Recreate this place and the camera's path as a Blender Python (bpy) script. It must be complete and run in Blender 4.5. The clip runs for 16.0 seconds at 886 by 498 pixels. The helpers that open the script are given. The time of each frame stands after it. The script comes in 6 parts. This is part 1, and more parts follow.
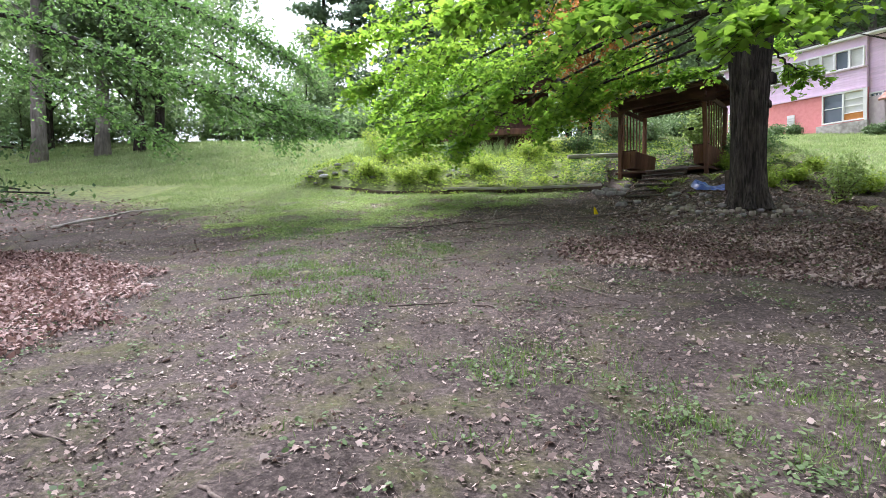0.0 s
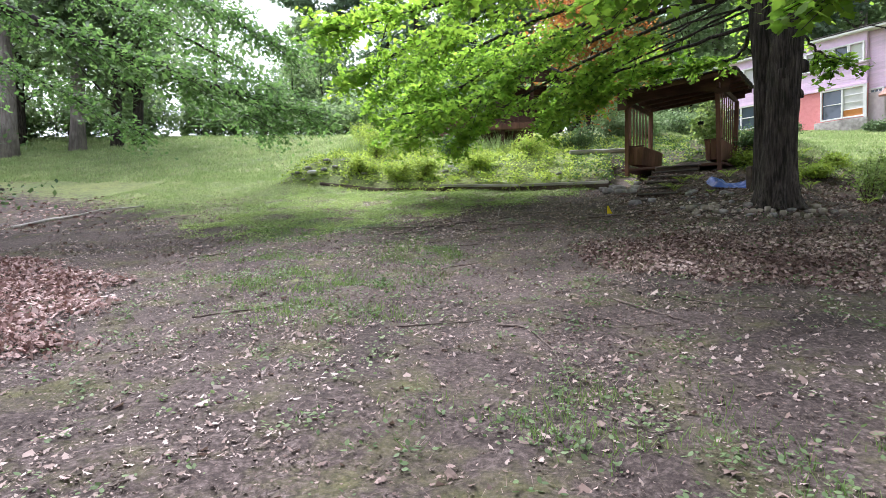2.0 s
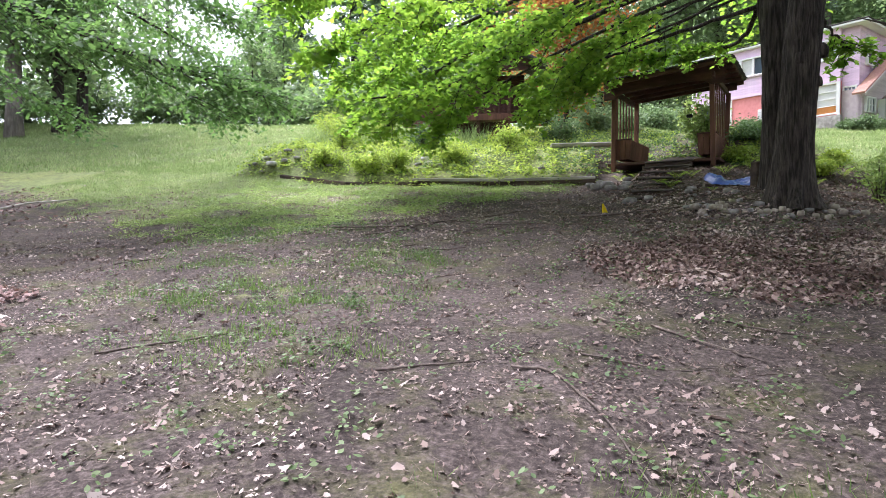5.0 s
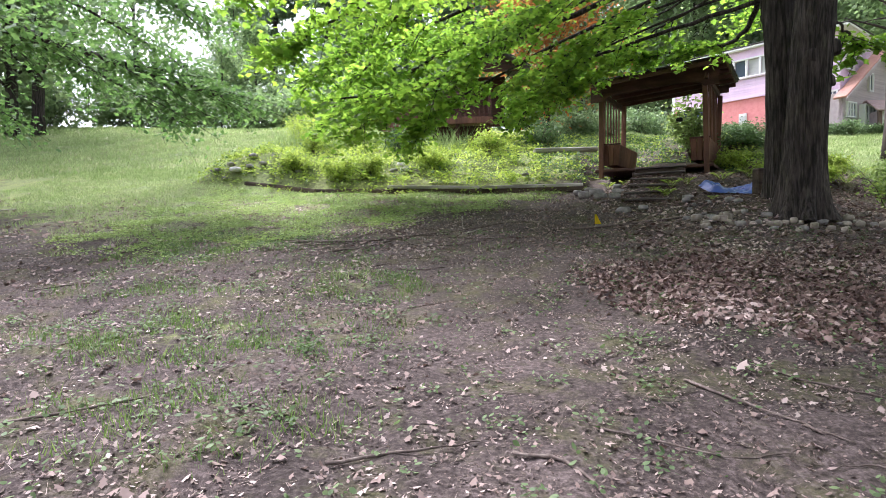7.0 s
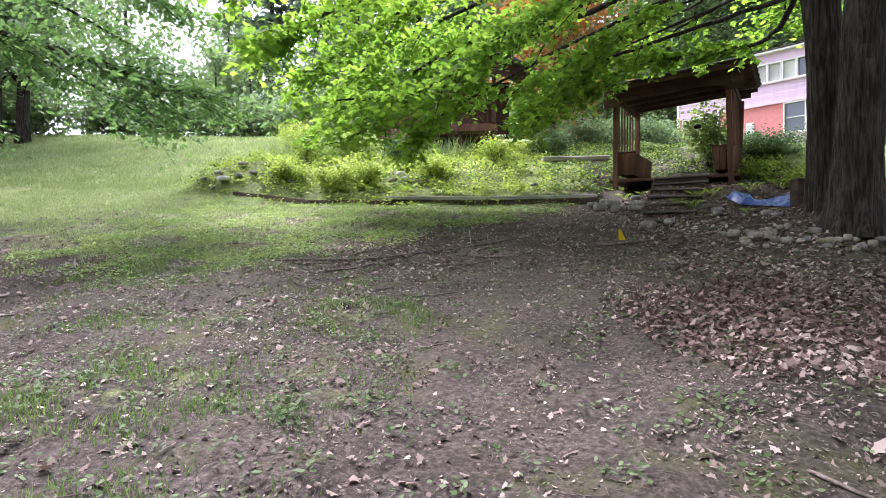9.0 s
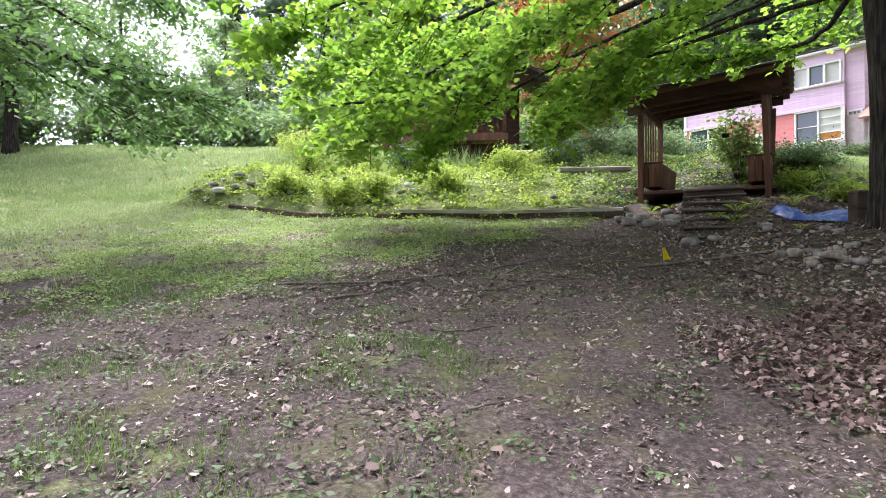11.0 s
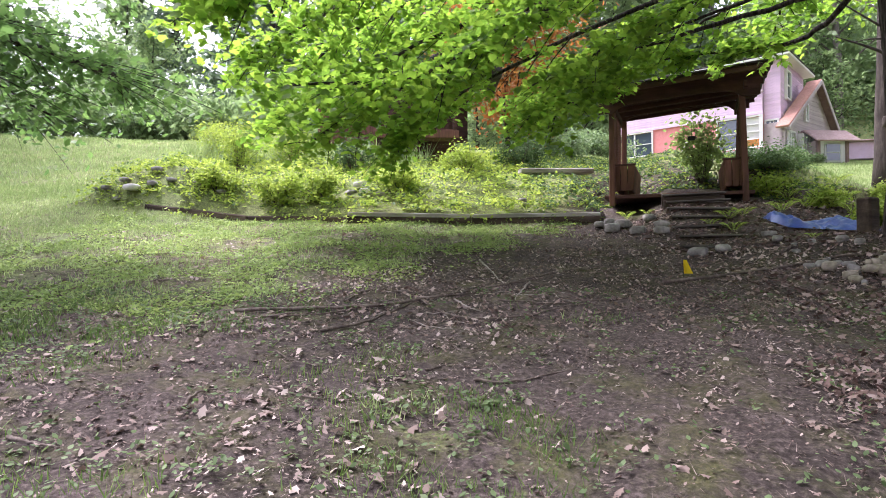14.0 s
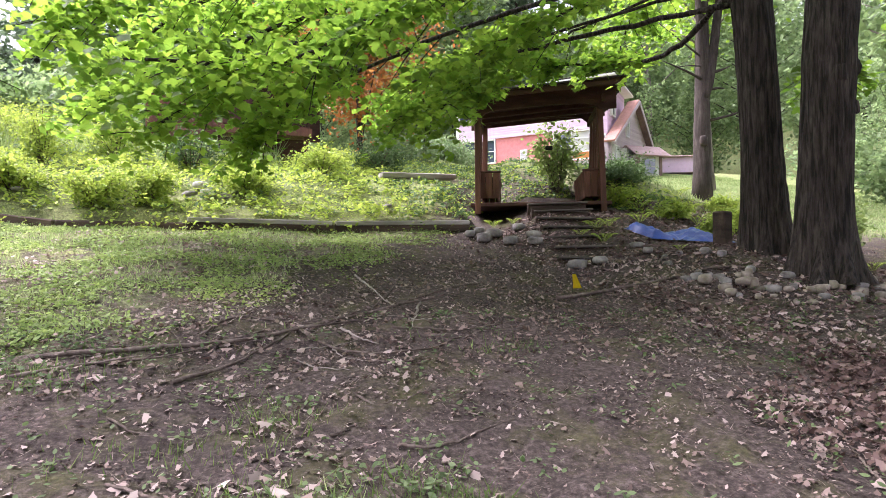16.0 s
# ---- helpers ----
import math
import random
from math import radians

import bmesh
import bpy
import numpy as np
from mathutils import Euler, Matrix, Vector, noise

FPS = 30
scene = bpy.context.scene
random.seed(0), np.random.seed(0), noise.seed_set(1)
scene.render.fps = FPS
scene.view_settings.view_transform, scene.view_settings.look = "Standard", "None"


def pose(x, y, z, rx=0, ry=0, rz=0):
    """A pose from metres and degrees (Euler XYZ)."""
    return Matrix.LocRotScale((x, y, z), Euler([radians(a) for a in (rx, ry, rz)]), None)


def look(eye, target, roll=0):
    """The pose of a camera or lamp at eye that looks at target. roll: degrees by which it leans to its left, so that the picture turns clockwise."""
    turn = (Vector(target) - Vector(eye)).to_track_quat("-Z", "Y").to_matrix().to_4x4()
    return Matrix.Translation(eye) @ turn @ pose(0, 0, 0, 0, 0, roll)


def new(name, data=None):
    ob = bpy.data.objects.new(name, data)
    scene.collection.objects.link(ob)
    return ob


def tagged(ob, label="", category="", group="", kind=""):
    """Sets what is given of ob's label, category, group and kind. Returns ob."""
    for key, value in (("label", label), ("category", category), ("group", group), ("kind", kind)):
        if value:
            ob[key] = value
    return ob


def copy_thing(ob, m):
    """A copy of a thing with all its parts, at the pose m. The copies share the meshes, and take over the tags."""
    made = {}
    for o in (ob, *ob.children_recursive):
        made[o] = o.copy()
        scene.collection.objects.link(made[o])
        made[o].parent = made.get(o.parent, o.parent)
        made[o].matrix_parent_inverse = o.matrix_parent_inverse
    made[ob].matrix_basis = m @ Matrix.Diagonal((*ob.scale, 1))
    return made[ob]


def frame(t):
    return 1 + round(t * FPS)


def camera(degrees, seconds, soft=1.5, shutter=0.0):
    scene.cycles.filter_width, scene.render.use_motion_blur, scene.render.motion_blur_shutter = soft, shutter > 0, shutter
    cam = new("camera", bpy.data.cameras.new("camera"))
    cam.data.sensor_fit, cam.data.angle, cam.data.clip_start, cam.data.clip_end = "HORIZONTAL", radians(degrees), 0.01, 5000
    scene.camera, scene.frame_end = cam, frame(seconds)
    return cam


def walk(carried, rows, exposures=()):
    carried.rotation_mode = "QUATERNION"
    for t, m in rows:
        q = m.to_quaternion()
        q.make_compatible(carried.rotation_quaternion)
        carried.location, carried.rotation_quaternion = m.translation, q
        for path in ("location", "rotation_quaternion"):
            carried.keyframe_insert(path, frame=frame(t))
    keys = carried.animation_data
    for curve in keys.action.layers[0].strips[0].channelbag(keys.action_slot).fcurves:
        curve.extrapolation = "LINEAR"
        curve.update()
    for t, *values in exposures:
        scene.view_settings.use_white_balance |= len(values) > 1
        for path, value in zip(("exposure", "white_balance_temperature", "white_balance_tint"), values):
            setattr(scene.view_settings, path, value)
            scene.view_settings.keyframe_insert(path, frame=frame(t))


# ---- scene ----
cam = camera(72.8, 16.0, soft=0.65)
PATH = [
    (0, (0.759, 0.183, 1.412), (0.288, 2.126, 1.373), -0.3),
    (0.5, (0.62, 0.428, 1.448), (0.147, 2.371, 1.405), -0.3),
    (1, (0.455, 0.668, 1.479), (-0.011, 2.613, 1.432), -0.2),
    (1.5, (0.303, 0.918, 1.459), (-0.138, 2.868, 1.412), -0.3),
    (2, (0.217, 1.157, 1.491), (-0.209, 3.111, 1.443), -0.3),
    (2.5, (0.105, 1.346, 1.493), (-0.305, 3.303, 1.441), -0.1),
    (3, (-0.005, 1.53, 1.526), (-0.395, 3.491, 1.464), -0.2),
    (3.5, (-0.08, 1.772, 1.537), (-0.446, 3.737, 1.468), -0.3),
    (4, (-0.135, 1.985, 1.558), (-0.484, 3.954, 1.494), -0.3),
    (4.2, (-0.176, 2.082, 1.55), (-0.517, 4.052, 1.482), -0.3),
    (6.3, (-0.357, 3.16, 1.687), (-0.619, 5.142, 1.629), -0.0),
    (6.5, (-0.379, 3.263, 1.694), (-0.632, 5.246, 1.634), -0.2),
    (7, (-0.431, 3.547, 1.744), (-0.671, 5.532, 1.693), -0.2),
    (7.5, (-0.52, 3.808, 1.76), (-0.758, 5.793, 1.717), -0.1),
    (8, (-0.604, 4.059, 1.789), (-0.831, 6.046, 1.747), -0.4),
    (8.5, (-0.63, 4.336, 1.832), (-0.858, 6.322, 1.806), -0.1),
    (9, (-0.698, 4.572, 1.846), (-0.927, 6.558, 1.828), -0.1),
    (9.2, (-0.717, 4.661, 1.866), (-0.946, 6.647, 1.856), 0.0),
    (11.3, (-1.249, 5.657, 1.961), (-1.465, 7.645, 1.982), -0.1),
    (11.5, (-1.312, 5.737, 1.966), (-1.532, 7.725, 1.979), 0.0),
    (12, (-1.493, 5.95, 2.015), (-1.717, 7.937, 2.036), 0.1),
    (12.5, (-1.723, 6.125, 2.026), (-1.933, 8.113, 2.051), -0.0),
    (13, (-1.905, 6.346, 2.021), (-2.056, 8.34, 2.051), -0.2),
    (13.5, (-2.013, 6.617, 2.085), (-2.09, 8.615, 2.119), -0.3),
    (14, (-2.165, 6.863, 2.106), (-2.094, 8.862, 2.13), -0.2),
    (14.5, (-2.271, 7.105, 2.135), (-2.004, 9.087, 2.151), -0.4),
    (15, (-2.335, 7.368, 2.203), (-2.002, 9.34, 2.228), -0.4),
    (15.5, (-2.421, 7.582, 2.211), (-2.0, 9.537, 2.237), -0.4),
    (16, (-2.5, 7.764, 2.249), (-1.905, 9.673, 2.278), -0.5),
]
walk(cam, [(t, look(eye, target, roll)) for t, eye, target, roll in PATH], exposures=[(0, 1.62, 5820, 18), (7, 1.85, 5850, 22), (13, 1.86, 5900, 26), (16, 2.1, 6050, 32)])

# ---------- sky, sun ----------
world = bpy.data.worlds.new("sky")
scene.world = world
world.use_nodes = True
wn = world.node_tree
sky = wn.nodes.new("ShaderNodeTexSky")
sky.sky_type = "NISHITA"
sky.sun_disc = False
sky.sun_elevation = radians(57)
sky.sun_rotation = radians(-52)
sky.air_density, sky.dust_density = 1.0, 4.0
pale = wn.nodes.new("ShaderNodeHueSaturation")
pale.inputs["Saturation"].default_value = 0.25
wn.links.new(sky.outputs[0], pale.inputs["Color"])
wn.links.new(pale.outputs[0], wn.nodes["Background"].inputs[0])
wn.nodes["Background"].inputs[1].default_value = 0.15
sun = new("sun", bpy.data.lights.new("sun", "SUN"))
sun.data.energy, sun.data.angle, sun.data.color = 2.0, radians(34), (1.0, 0.97, 0.92)
sun.matrix_world = look((0, 0, 0), (math.sin(radians(52)) * 0.545, -math.cos(radians(52)) * 0.545, -0.839))

rng = np.random.default_rng(7)


# ---------- materials ----------
def ramp_mat(name, stops, scale=6.0, rough=0.85, bump=0.3, bump_scale=60.0, stretch=(1, 1, 1), mottle=0.35, island=0.0, spec=0.3, metal=0.0):
    """A noise-driven colour ramp with a second, coarser mottle and fine relief."""
    m = bpy.data.materials.new(name)
    m.use_nodes = True
    n, l = m.node_tree.nodes, m.node_tree.links
    b = n["Principled BSDF"]
    b.inputs["Roughness"].default_value = rough
    b.inputs["Specular IOR Level"].default_value = spec
    b.inputs["Metallic"].default_value = metal
    co = n.new("ShaderNodeTexCoord")
    mp = n.new("ShaderNodeMapping")
    mp.inputs["Scale"].default_value = stretch
    l.new(co.outputs["Object"], mp.inputs["Vector"])
    fine = n.new("ShaderNodeTexNoise")
    fine.inputs["Scale"].default_value, fine.inputs["Detail"].default_value = scale, 8
    fine.inputs["Roughness"].default_value = 0.65
    l.new(mp.outputs[0], fine.inputs["Vector"])
    cr = n.new("ShaderNodeValToRGB")
    cr.color_ramp.elements[0].position, cr.color_ramp.elements[1].position = 0.28, 0.72
    cr.color_ramp.elements[0].color, cr.color_ramp.elements[1].color = (*stops[0], 1), (*stops[-1], 1)
    for i, s in enumerate(stops[1:-1]):
        e = cr.color_ramp.elements.new(0.28 + 0.44 * (i + 1) / (len(stops) - 1))
        e.color = (*s, 1)
    l.new(fine.outputs[0], cr.inputs[0])
    big = n.new("ShaderNodeTexNoise")
    big.inputs["Scale"].default_value, big.inputs["Detail"].default_value = scale * 0.13, 4
    l.new(co.outputs["Object"], big.inputs["Vector"])
    rg = n.new("ShaderNodeMapRange")
    rg.inputs["From Min"].default_value, rg.inputs["From Max"].default_value = 0.3, 0.7
    rg.inputs["To Min"].default_value, rg.inputs["To Max"].default_value = 1 - mottle, 1 + mottle
    l.new(big.outputs[0], rg.inputs["Value"])
    oi = n.new("ShaderNodeObjectInfo")
    geo = n.new("ShaderNodeNewGeometry")
    rr = n.new("ShaderNodeMapRange")
    rr.inputs["To Min"].default_value, rr.inputs["To Max"].default_value = 1 - max(island, 0.1), 1 + max(island, 0.1)
    l.new(geo.outputs["Random Per Island"] if island else oi.outputs["Random"], rr.inputs["Value"])
    mu = n.new("ShaderNodeMath")
    mu.operation = "MULTIPLY"
    l.new(rg.outputs[0], mu.inputs[0])
    l.new(rr.outputs[0], mu.inputs[1])
    hs = n.new("ShaderNodeHueSaturation")
    l.new(cr.outputs[0], hs.inputs["Color"])
    l.new(mu.outputs[0], hs.inputs["Value"])
    l.new(hs.outputs[0], b.inputs["Base Color"])
    if bump:
        bn = n.new("ShaderNodeTexNoise")
        bn.inputs["Scale"].default_value, bn.inputs["Detail"].default_value = bump_scale, 5
        l.new(mp.outputs[0], bn.inputs["Vector"])
        bp = n.new("ShaderNodeBump")
        bp.inputs["Strength"].default_value, bp.inputs["Distance"].default_value = bump, 0.02
        l.new(bn.outputs[0], bp.inputs["Height"])
        l.new(bp.outputs[0], b.inputs["Normal"])
    return m


def leaf_mat(name, low, mid, high, through_col, amount=0.45, rough=0.55):
    """Leaves: colour varied leaf by leaf, letting light through."""
    m = bpy.data.materials.new(name)
    m.use_nodes = True
    n, l = m.node_tree.nodes, m.node_tree.links
    b = n["Principled BSDF"]
    b.inputs["Roughness"].default_value = rough
    b.inputs["Specular IOR Level"].default_value = 0.2
    geo = n.new("ShaderNodeNewGeometry")
    cr = n.new("ShaderNodeValToRGB")
    cr.color_ramp.elements[0].color, cr.color_ramp.elements[1].color = (*low, 1), (*high, 1)
    cr.color_ramp.elements.new(0.5).color = (*mid, 1)
    co = n.new("ShaderNodeTexCoord")
    ns = n.new("ShaderNodeTexNoise")
    ns.inputs["Scale"].default_value = 0.6
    l.new(co.outputs["Object"], ns.inputs["Vector"])
    mx = n.new("ShaderNodeMath")
    mx.operation = "MULTIPLY_ADD"
    mx.inputs[1].default_value = 0.65
    l.new(geo.outputs["Random Per Island"], mx.inputs[0])
    sub = n.new("ShaderNodeMath")
    sub.operation = "MULTIPLY_ADD"
    sub.inputs[1].default_value, sub.inputs[2].default_value = 1.2, -0.42
    l.new(ns.outputs[0], sub.inputs[0])
    l.new(sub.outputs[0], mx.inputs[2])
    l.new(mx.outputs[0], cr.inputs[0])
    l.new(cr.outputs[0], b.inputs["Base Color"])
    tr = n.new("ShaderNodeBsdfTranslucent")
    mc = n.new("ShaderNodeMix")
    mc.data_type, mc.blend_type = "RGBA", "MULTIPLY"
    mc.inputs[0].default_value = 1.0
    mc.inputs[7].default_value = (*through_col, 1)
    l.new(cr.outputs[0], mc.inputs[6])
    l.new(mc.outputs[2], tr.inputs["Color"])
    ms = n.new("ShaderNodeMixShader")
    ms.inputs[0].default_value = amount
    l.new(b.outputs[0], ms.inputs[1])
    l.new(tr.outputs[0], ms.inputs[2])
    l.new(ms.outputs[0], n["Material Output"].inputs[0])
    return m


M_MAPLE = leaf_mat("maple_leaf", (0.056, 0.12, 0.024), (0.098, 0.178, 0.032), (0.145, 0.228, 0.042), (2.75, 2.55, 1.5), 0.66)
M_OAK = leaf_mat("oak_leaf", (0.05, 0.096, 0.034), (0.09, 0.162, 0.056), (0.148, 0.236, 0.084), (2.0, 2.1, 1.5), 0.45)
# distance haze is mixed into the pale greens of far leaves and pines
M_FAR_HAZED = leaf_mat("hazed_far_leaf", (0.09, 0.14, 0.07), (0.16, 0.22, 0.11), (0.24, 0.31, 0.16), (1.8, 1.9, 1.5), 0.48)
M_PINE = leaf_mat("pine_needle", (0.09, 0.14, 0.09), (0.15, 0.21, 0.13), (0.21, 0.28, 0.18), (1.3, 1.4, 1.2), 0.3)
M_RED = leaf_mat("red_maple_leaf", (0.17, 0.10, 0.03), (0.33, 0.14, 0.05), (0.30, 0.24, 0.05), (1.6, 1.3, 1.0), 0.4)
M_WEED = leaf_mat("weed_leaf", (0.12, 0.19, 0.04), (0.26, 0.36, 0.065), (0.38, 0.47, 0.11), (1.7, 1.6, 1.2), 0.42)
M_SAGE = leaf_mat("sage_leaf", (0.09, 0.14, 0.07), (0.17, 0.24, 0.12), (0.26, 0.34, 0.18), (1.4, 1.5, 1.2), 0.3)
M_SPROUT = leaf_mat("sprout_leaf", (0.06, 0.095, 0.04), (0.11, 0.16, 0.068), (0.18, 0.235, 0.11), (1.4, 1.5, 1.2), 0.3)
M_IVY = leaf_mat("ivy_leaf", (0.045, 0.085, 0.035), (0.09, 0.15, 0.06), (0.15, 0.22, 0.09), (1.4, 1.5, 1.2), 0.3)
M_GRASS = leaf_mat("grass_blade", (0.17, 0.23, 0.09), (0.27, 0.35, 0.15), (0.43, 0.47, 0.26), (1.4, 1.5, 1.1), 0.35, 0.6)
M_LITTER = leaf_mat("dry_leaf", (0.12, 0.082, 0.068), (0.24, 0.178, 0.152), (0.50, 0.42, 0.375), (1.1, 1.0, 0.9), 0.12, 0.7)
M_LITTER_RED = leaf_mat("dry_red_leaf", (0.085, 0.045, 0.038), (0.25, 0.152, 0.132), (0.52, 0.40, 0.365), (1.1, 1.0, 0.9), 0.12, 0.7)
M_LITTER_BROWN = leaf_mat("dry_brown_leaf", (0.055, 0.034, 0.028), (0.16, 0.105, 0.088), (0.50, 0.40, 0.355), (1.1, 1.0, 0.9), 0.1, 0.75)
M_CLOVER = leaf_mat("clover_leaf", (0.13, 0.19, 0.07), (0.24, 0.33, 0.11), (0.36, 0.44, 0.16), (1.5, 1.5, 1.2), 0.38)
M_TUFT = leaf_mat("tuft_blade", (0.06, 0.11, 0.03), (0.12, 0.19, 0.055), (0.21, 0.28, 0.09), (1.4, 1.5, 1.1), 0.35, 0.6)


def bark_mat():
    """Dark furrowed bark: long vertical plates with pale ridges and near-black cracks."""
    m = ramp_mat("bark", [(0.018, 0.014, 0.012), (0.045, 0.036, 0.03), (0.085, 0.07, 0.06)], 12, 0.93, 0, 30, (1, 1, 0.2), 0.3)
    n, l = m.node_tree.nodes, m.node_tree.links
    b = n["Principled BSDF"]
    co = n.new("ShaderNodeTexCoord")
    mp = n.new("ShaderNodeMapping")
    mp.inputs["Scale"].default_value = (1, 1, 0.09)
    l.new(co.outputs["Object"], mp.inputs["Vector"])
    crack = n.new("ShaderNodeTexNoise")
    crack.inputs["Scale"].default_value, crack.inputs["Detail"].default_value, crack.inputs["Roughness"].default_value = 26, 6, 0.6
    l.new(mp.outputs[0], crack.inputs["Vector"])
    rg = n.new("ShaderNodeMapRange")
    rg.inputs["From Min"].default_value, rg.inputs["From Max"].default_value = 0.40, 0.58
    rg.inputs["To Min"].default_value, rg.inputs["To Max"].default_value = 0.35, 1.45
    l.new(crack.outputs[0], rg.inputs["Value"])
    src = b.inputs["Base Color"].links[0].from_socket
    hs = n.new("ShaderNodeHueSaturation")
    l.new(src, hs.inputs["Color"])
    l.new(rg.outputs[0], hs.inputs["Value"])
    l.new(hs.outputs[0], b.inputs["Base Color"])
    bp = n.new("ShaderNodeBump")
    bp.inputs["Strength"].default_value, bp.inputs["Distance"].default_value = 1.0, 0.05
    l.new(crack.outputs[0], bp.inputs["Height"])
    l.new(bp.outputs[0], b.inputs["Normal"])
    return m


M_BARK = bark_mat()
M_BARK_MID = ramp_mat("brown_bark", [(0.02, 0.015, 0.012), (0.046, 0.036, 0.03), (0.085, 0.07, 0.059)], 10, 0.92, 0.8, 30, (1, 1, 0.2), 0.3)
M_BARK_PALE = ramp_mat("pale_bark", [(0.10, 0.085, 0.075), (0.19, 0.165, 0.145), (0.29, 0.26, 0.23)], 9, 0.92, 0.8, 30, (1, 1, 0.2), 0.3)
M_TWIG = ramp_mat("dead_wood", [(0.045, 0.033, 0.027), (0.115, 0.088, 0.072), (0.23, 0.19, 0.16)], 14, 0.9, 0.5, 60, (1, 1, 0.3), 0.3)
M_TWIG_WHITE = ramp_mat("bare_white_wood", [(0.34, 0.3, 0.27), (0.5, 0.46, 0.42), (0.64, 0.6, 0.56)], 14, 0.9, 0.4, 60)
M_TWIG_PALE = ramp_mat("bleached_wood", [(0.19, 0.16, 0.135), (0.31, 0.27, 0.235), (0.43, 0.39, 0.345)], 14, 0.9, 0.4, 60)
M_WOOD = ramp_mat("stained_wood", [(0.07, 0.032, 0.022), (0.14, 0.062, 0.04), (0.22, 0.105, 0.068)], 7, 0.7, 0.35, 40, (1, 1, 0.12), 0.3)
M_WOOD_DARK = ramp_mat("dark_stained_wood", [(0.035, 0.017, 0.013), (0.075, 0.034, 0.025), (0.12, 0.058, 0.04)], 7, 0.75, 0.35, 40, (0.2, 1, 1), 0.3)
M_TIMBER = ramp_mat("weathered_timber", [(0.045, 0.04, 0.034), (0.15, 0.132, 0.112), (0.36, 0.33, 0.29)], 6, 0.9, 0.6, 40, (0.12, 1, 1), 0.35)
M_TIMBER_PALE = ramp_mat("bleached_and_lit_timber", [(0.16, 0.15, 0.135), (0.33, 0.31, 0.28), (0.52, 0.49, 0.45)], 6, 0.9, 0.6, 40, (0.12, 1, 1), 0.35)
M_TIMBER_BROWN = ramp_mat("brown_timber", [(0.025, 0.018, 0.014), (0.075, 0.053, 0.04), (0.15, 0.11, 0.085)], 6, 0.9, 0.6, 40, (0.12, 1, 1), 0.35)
M_STONE = ramp_mat("field_stone", [(0.11, 0.10, 0.095), (0.23, 0.215, 0.2), (0.37, 0.345, 0.32)], 7, 0.85, 0.5, 40, (1, 1, 1), 0.3)
M_STONE_CREAM = ramp_mat("cream_stone", [(0.16, 0.135, 0.108), (0.29, 0.25, 0.2), (0.44, 0.39, 0.32)], 7, 0.85, 0.5, 34)
M_STONE_WHITE = ramp_mat("pale_stone", [(0.34, 0.33, 0.32), (0.52, 0.5, 0.48), (0.66, 0.64, 0.62)], 6, 0.85, 0.5, 30)
M_TARP = ramp_mat("blue_tarp", [(0.012, 0.04, 0.2), (0.02, 0.065, 0.3), (0.035, 0.10, 0.4)], 3, 0.35, 0.3, 25, (1, 1, 1), 0.2, spec=0.5)
M_FLAG = leaf_mat("yellow_plastic", (0.74, 0.58, 0.02), (0.8, 0.64, 0.03), (0.82, 0.68, 0.04), (1.0, 1.0, 0.8), 0.4, 0.5)
M_RED_WALL = ramp_mat("red_painted_wall", [(0.62, 0.21, 0.21), (0.68, 0.25, 0.25), (0.72, 0.29, 0.285)], 5, 0.75, 0.2, 20, mottle=0.08)
M_PINK = ramp_mat("pink_siding", [(0.66, 0.47, 0.64), (0.72, 0.53, 0.70), (0.76, 0.58, 0.75)], 4, 0.7, 0.2, 30, mottle=0.08)
M_SOFFIT = ramp_mat("brown_soffit", [(0.16, 0.10, 0.09), (0.22, 0.145, 0.13), (0.28, 0.19, 0.17)], 4, 0.8, 0.2, 30, mottle=0.1)
M_TAUPE = ramp_mat("taupe_siding", [(0.36, 0.30, 0.31), (0.44, 0.37, 0.38), (0.5, 0.43, 0.44)], 4, 0.75, 0.2, 30, mottle=0.08)
M_WHITE = ramp_mat("white_paint", [(0.72, 0.71, 0.7), (0.8, 0.79, 0.78)], 6, 0.55, 0.1, mottle=0.06)
M_ORANGE_ROOF = ramp_mat("orange_shingle", [(0.36, 0.19, 0.15), (0.46, 0.25, 0.2), (0.54, 0.32, 0.27)], 12, 0.85, 0.5, 40, mottle=0.15)
M_PORCH_ROOF = ramp_mat("faded_shingle", [(0.25, 0.17, 0.16), (0.33, 0.235, 0.225), (0.4, 0.3, 0.29)], 12, 0.85, 0.5, 40, mottle=0.15)
M_ROOF_DARK = ramp_mat("dark_shingle", [(0.03, 0.026, 0.025), (0.06, 0.052, 0.05), (0.10, 0.09, 0.085)], 10, 0.9, 0.5, 40)
M_CURTAIN = ramp_mat("orange_panel", [(0.55, 0.22, 0.06), (0.62, 0.28, 0.09)], 3, 0.8, 0.1)
M_BLIND_SKY = ramp_mat("pale_blind_and_sky", [(0.52, 0.52, 0.5), (0.62, 0.62, 0.6)], 3, 0.8, 0.1, stretch=(1, 1, 8))
M_FOUND = ramp_mat("foundation_stone", [(0.2, 0.18, 0.17), (0.36, 0.33, 0.31), (0.5, 0.47, 0.44)], 5, 0.9, 0.6, 12)
M_METAL = ramp_mat("dull_metal", [(0.03, 0.03, 0.03), (0.06, 0.06, 0.06)], 8, 0.5, 0.1, metal=0.6)


def glass_mat():
    m = bpy.data.materials.new("window_glass")
    m.use_nodes = True
    b = m.node_tree.nodes["Principled BSDF"]
    b.inputs["Base Color"].default_value = (0.07, 0.09, 0.12, 1)
    b.inputs["Roughness"].default_value = 0.04
    b.inputs["Specular IOR Level"].default_value = 0.9
    return m


M_GLASS = glass_mat()


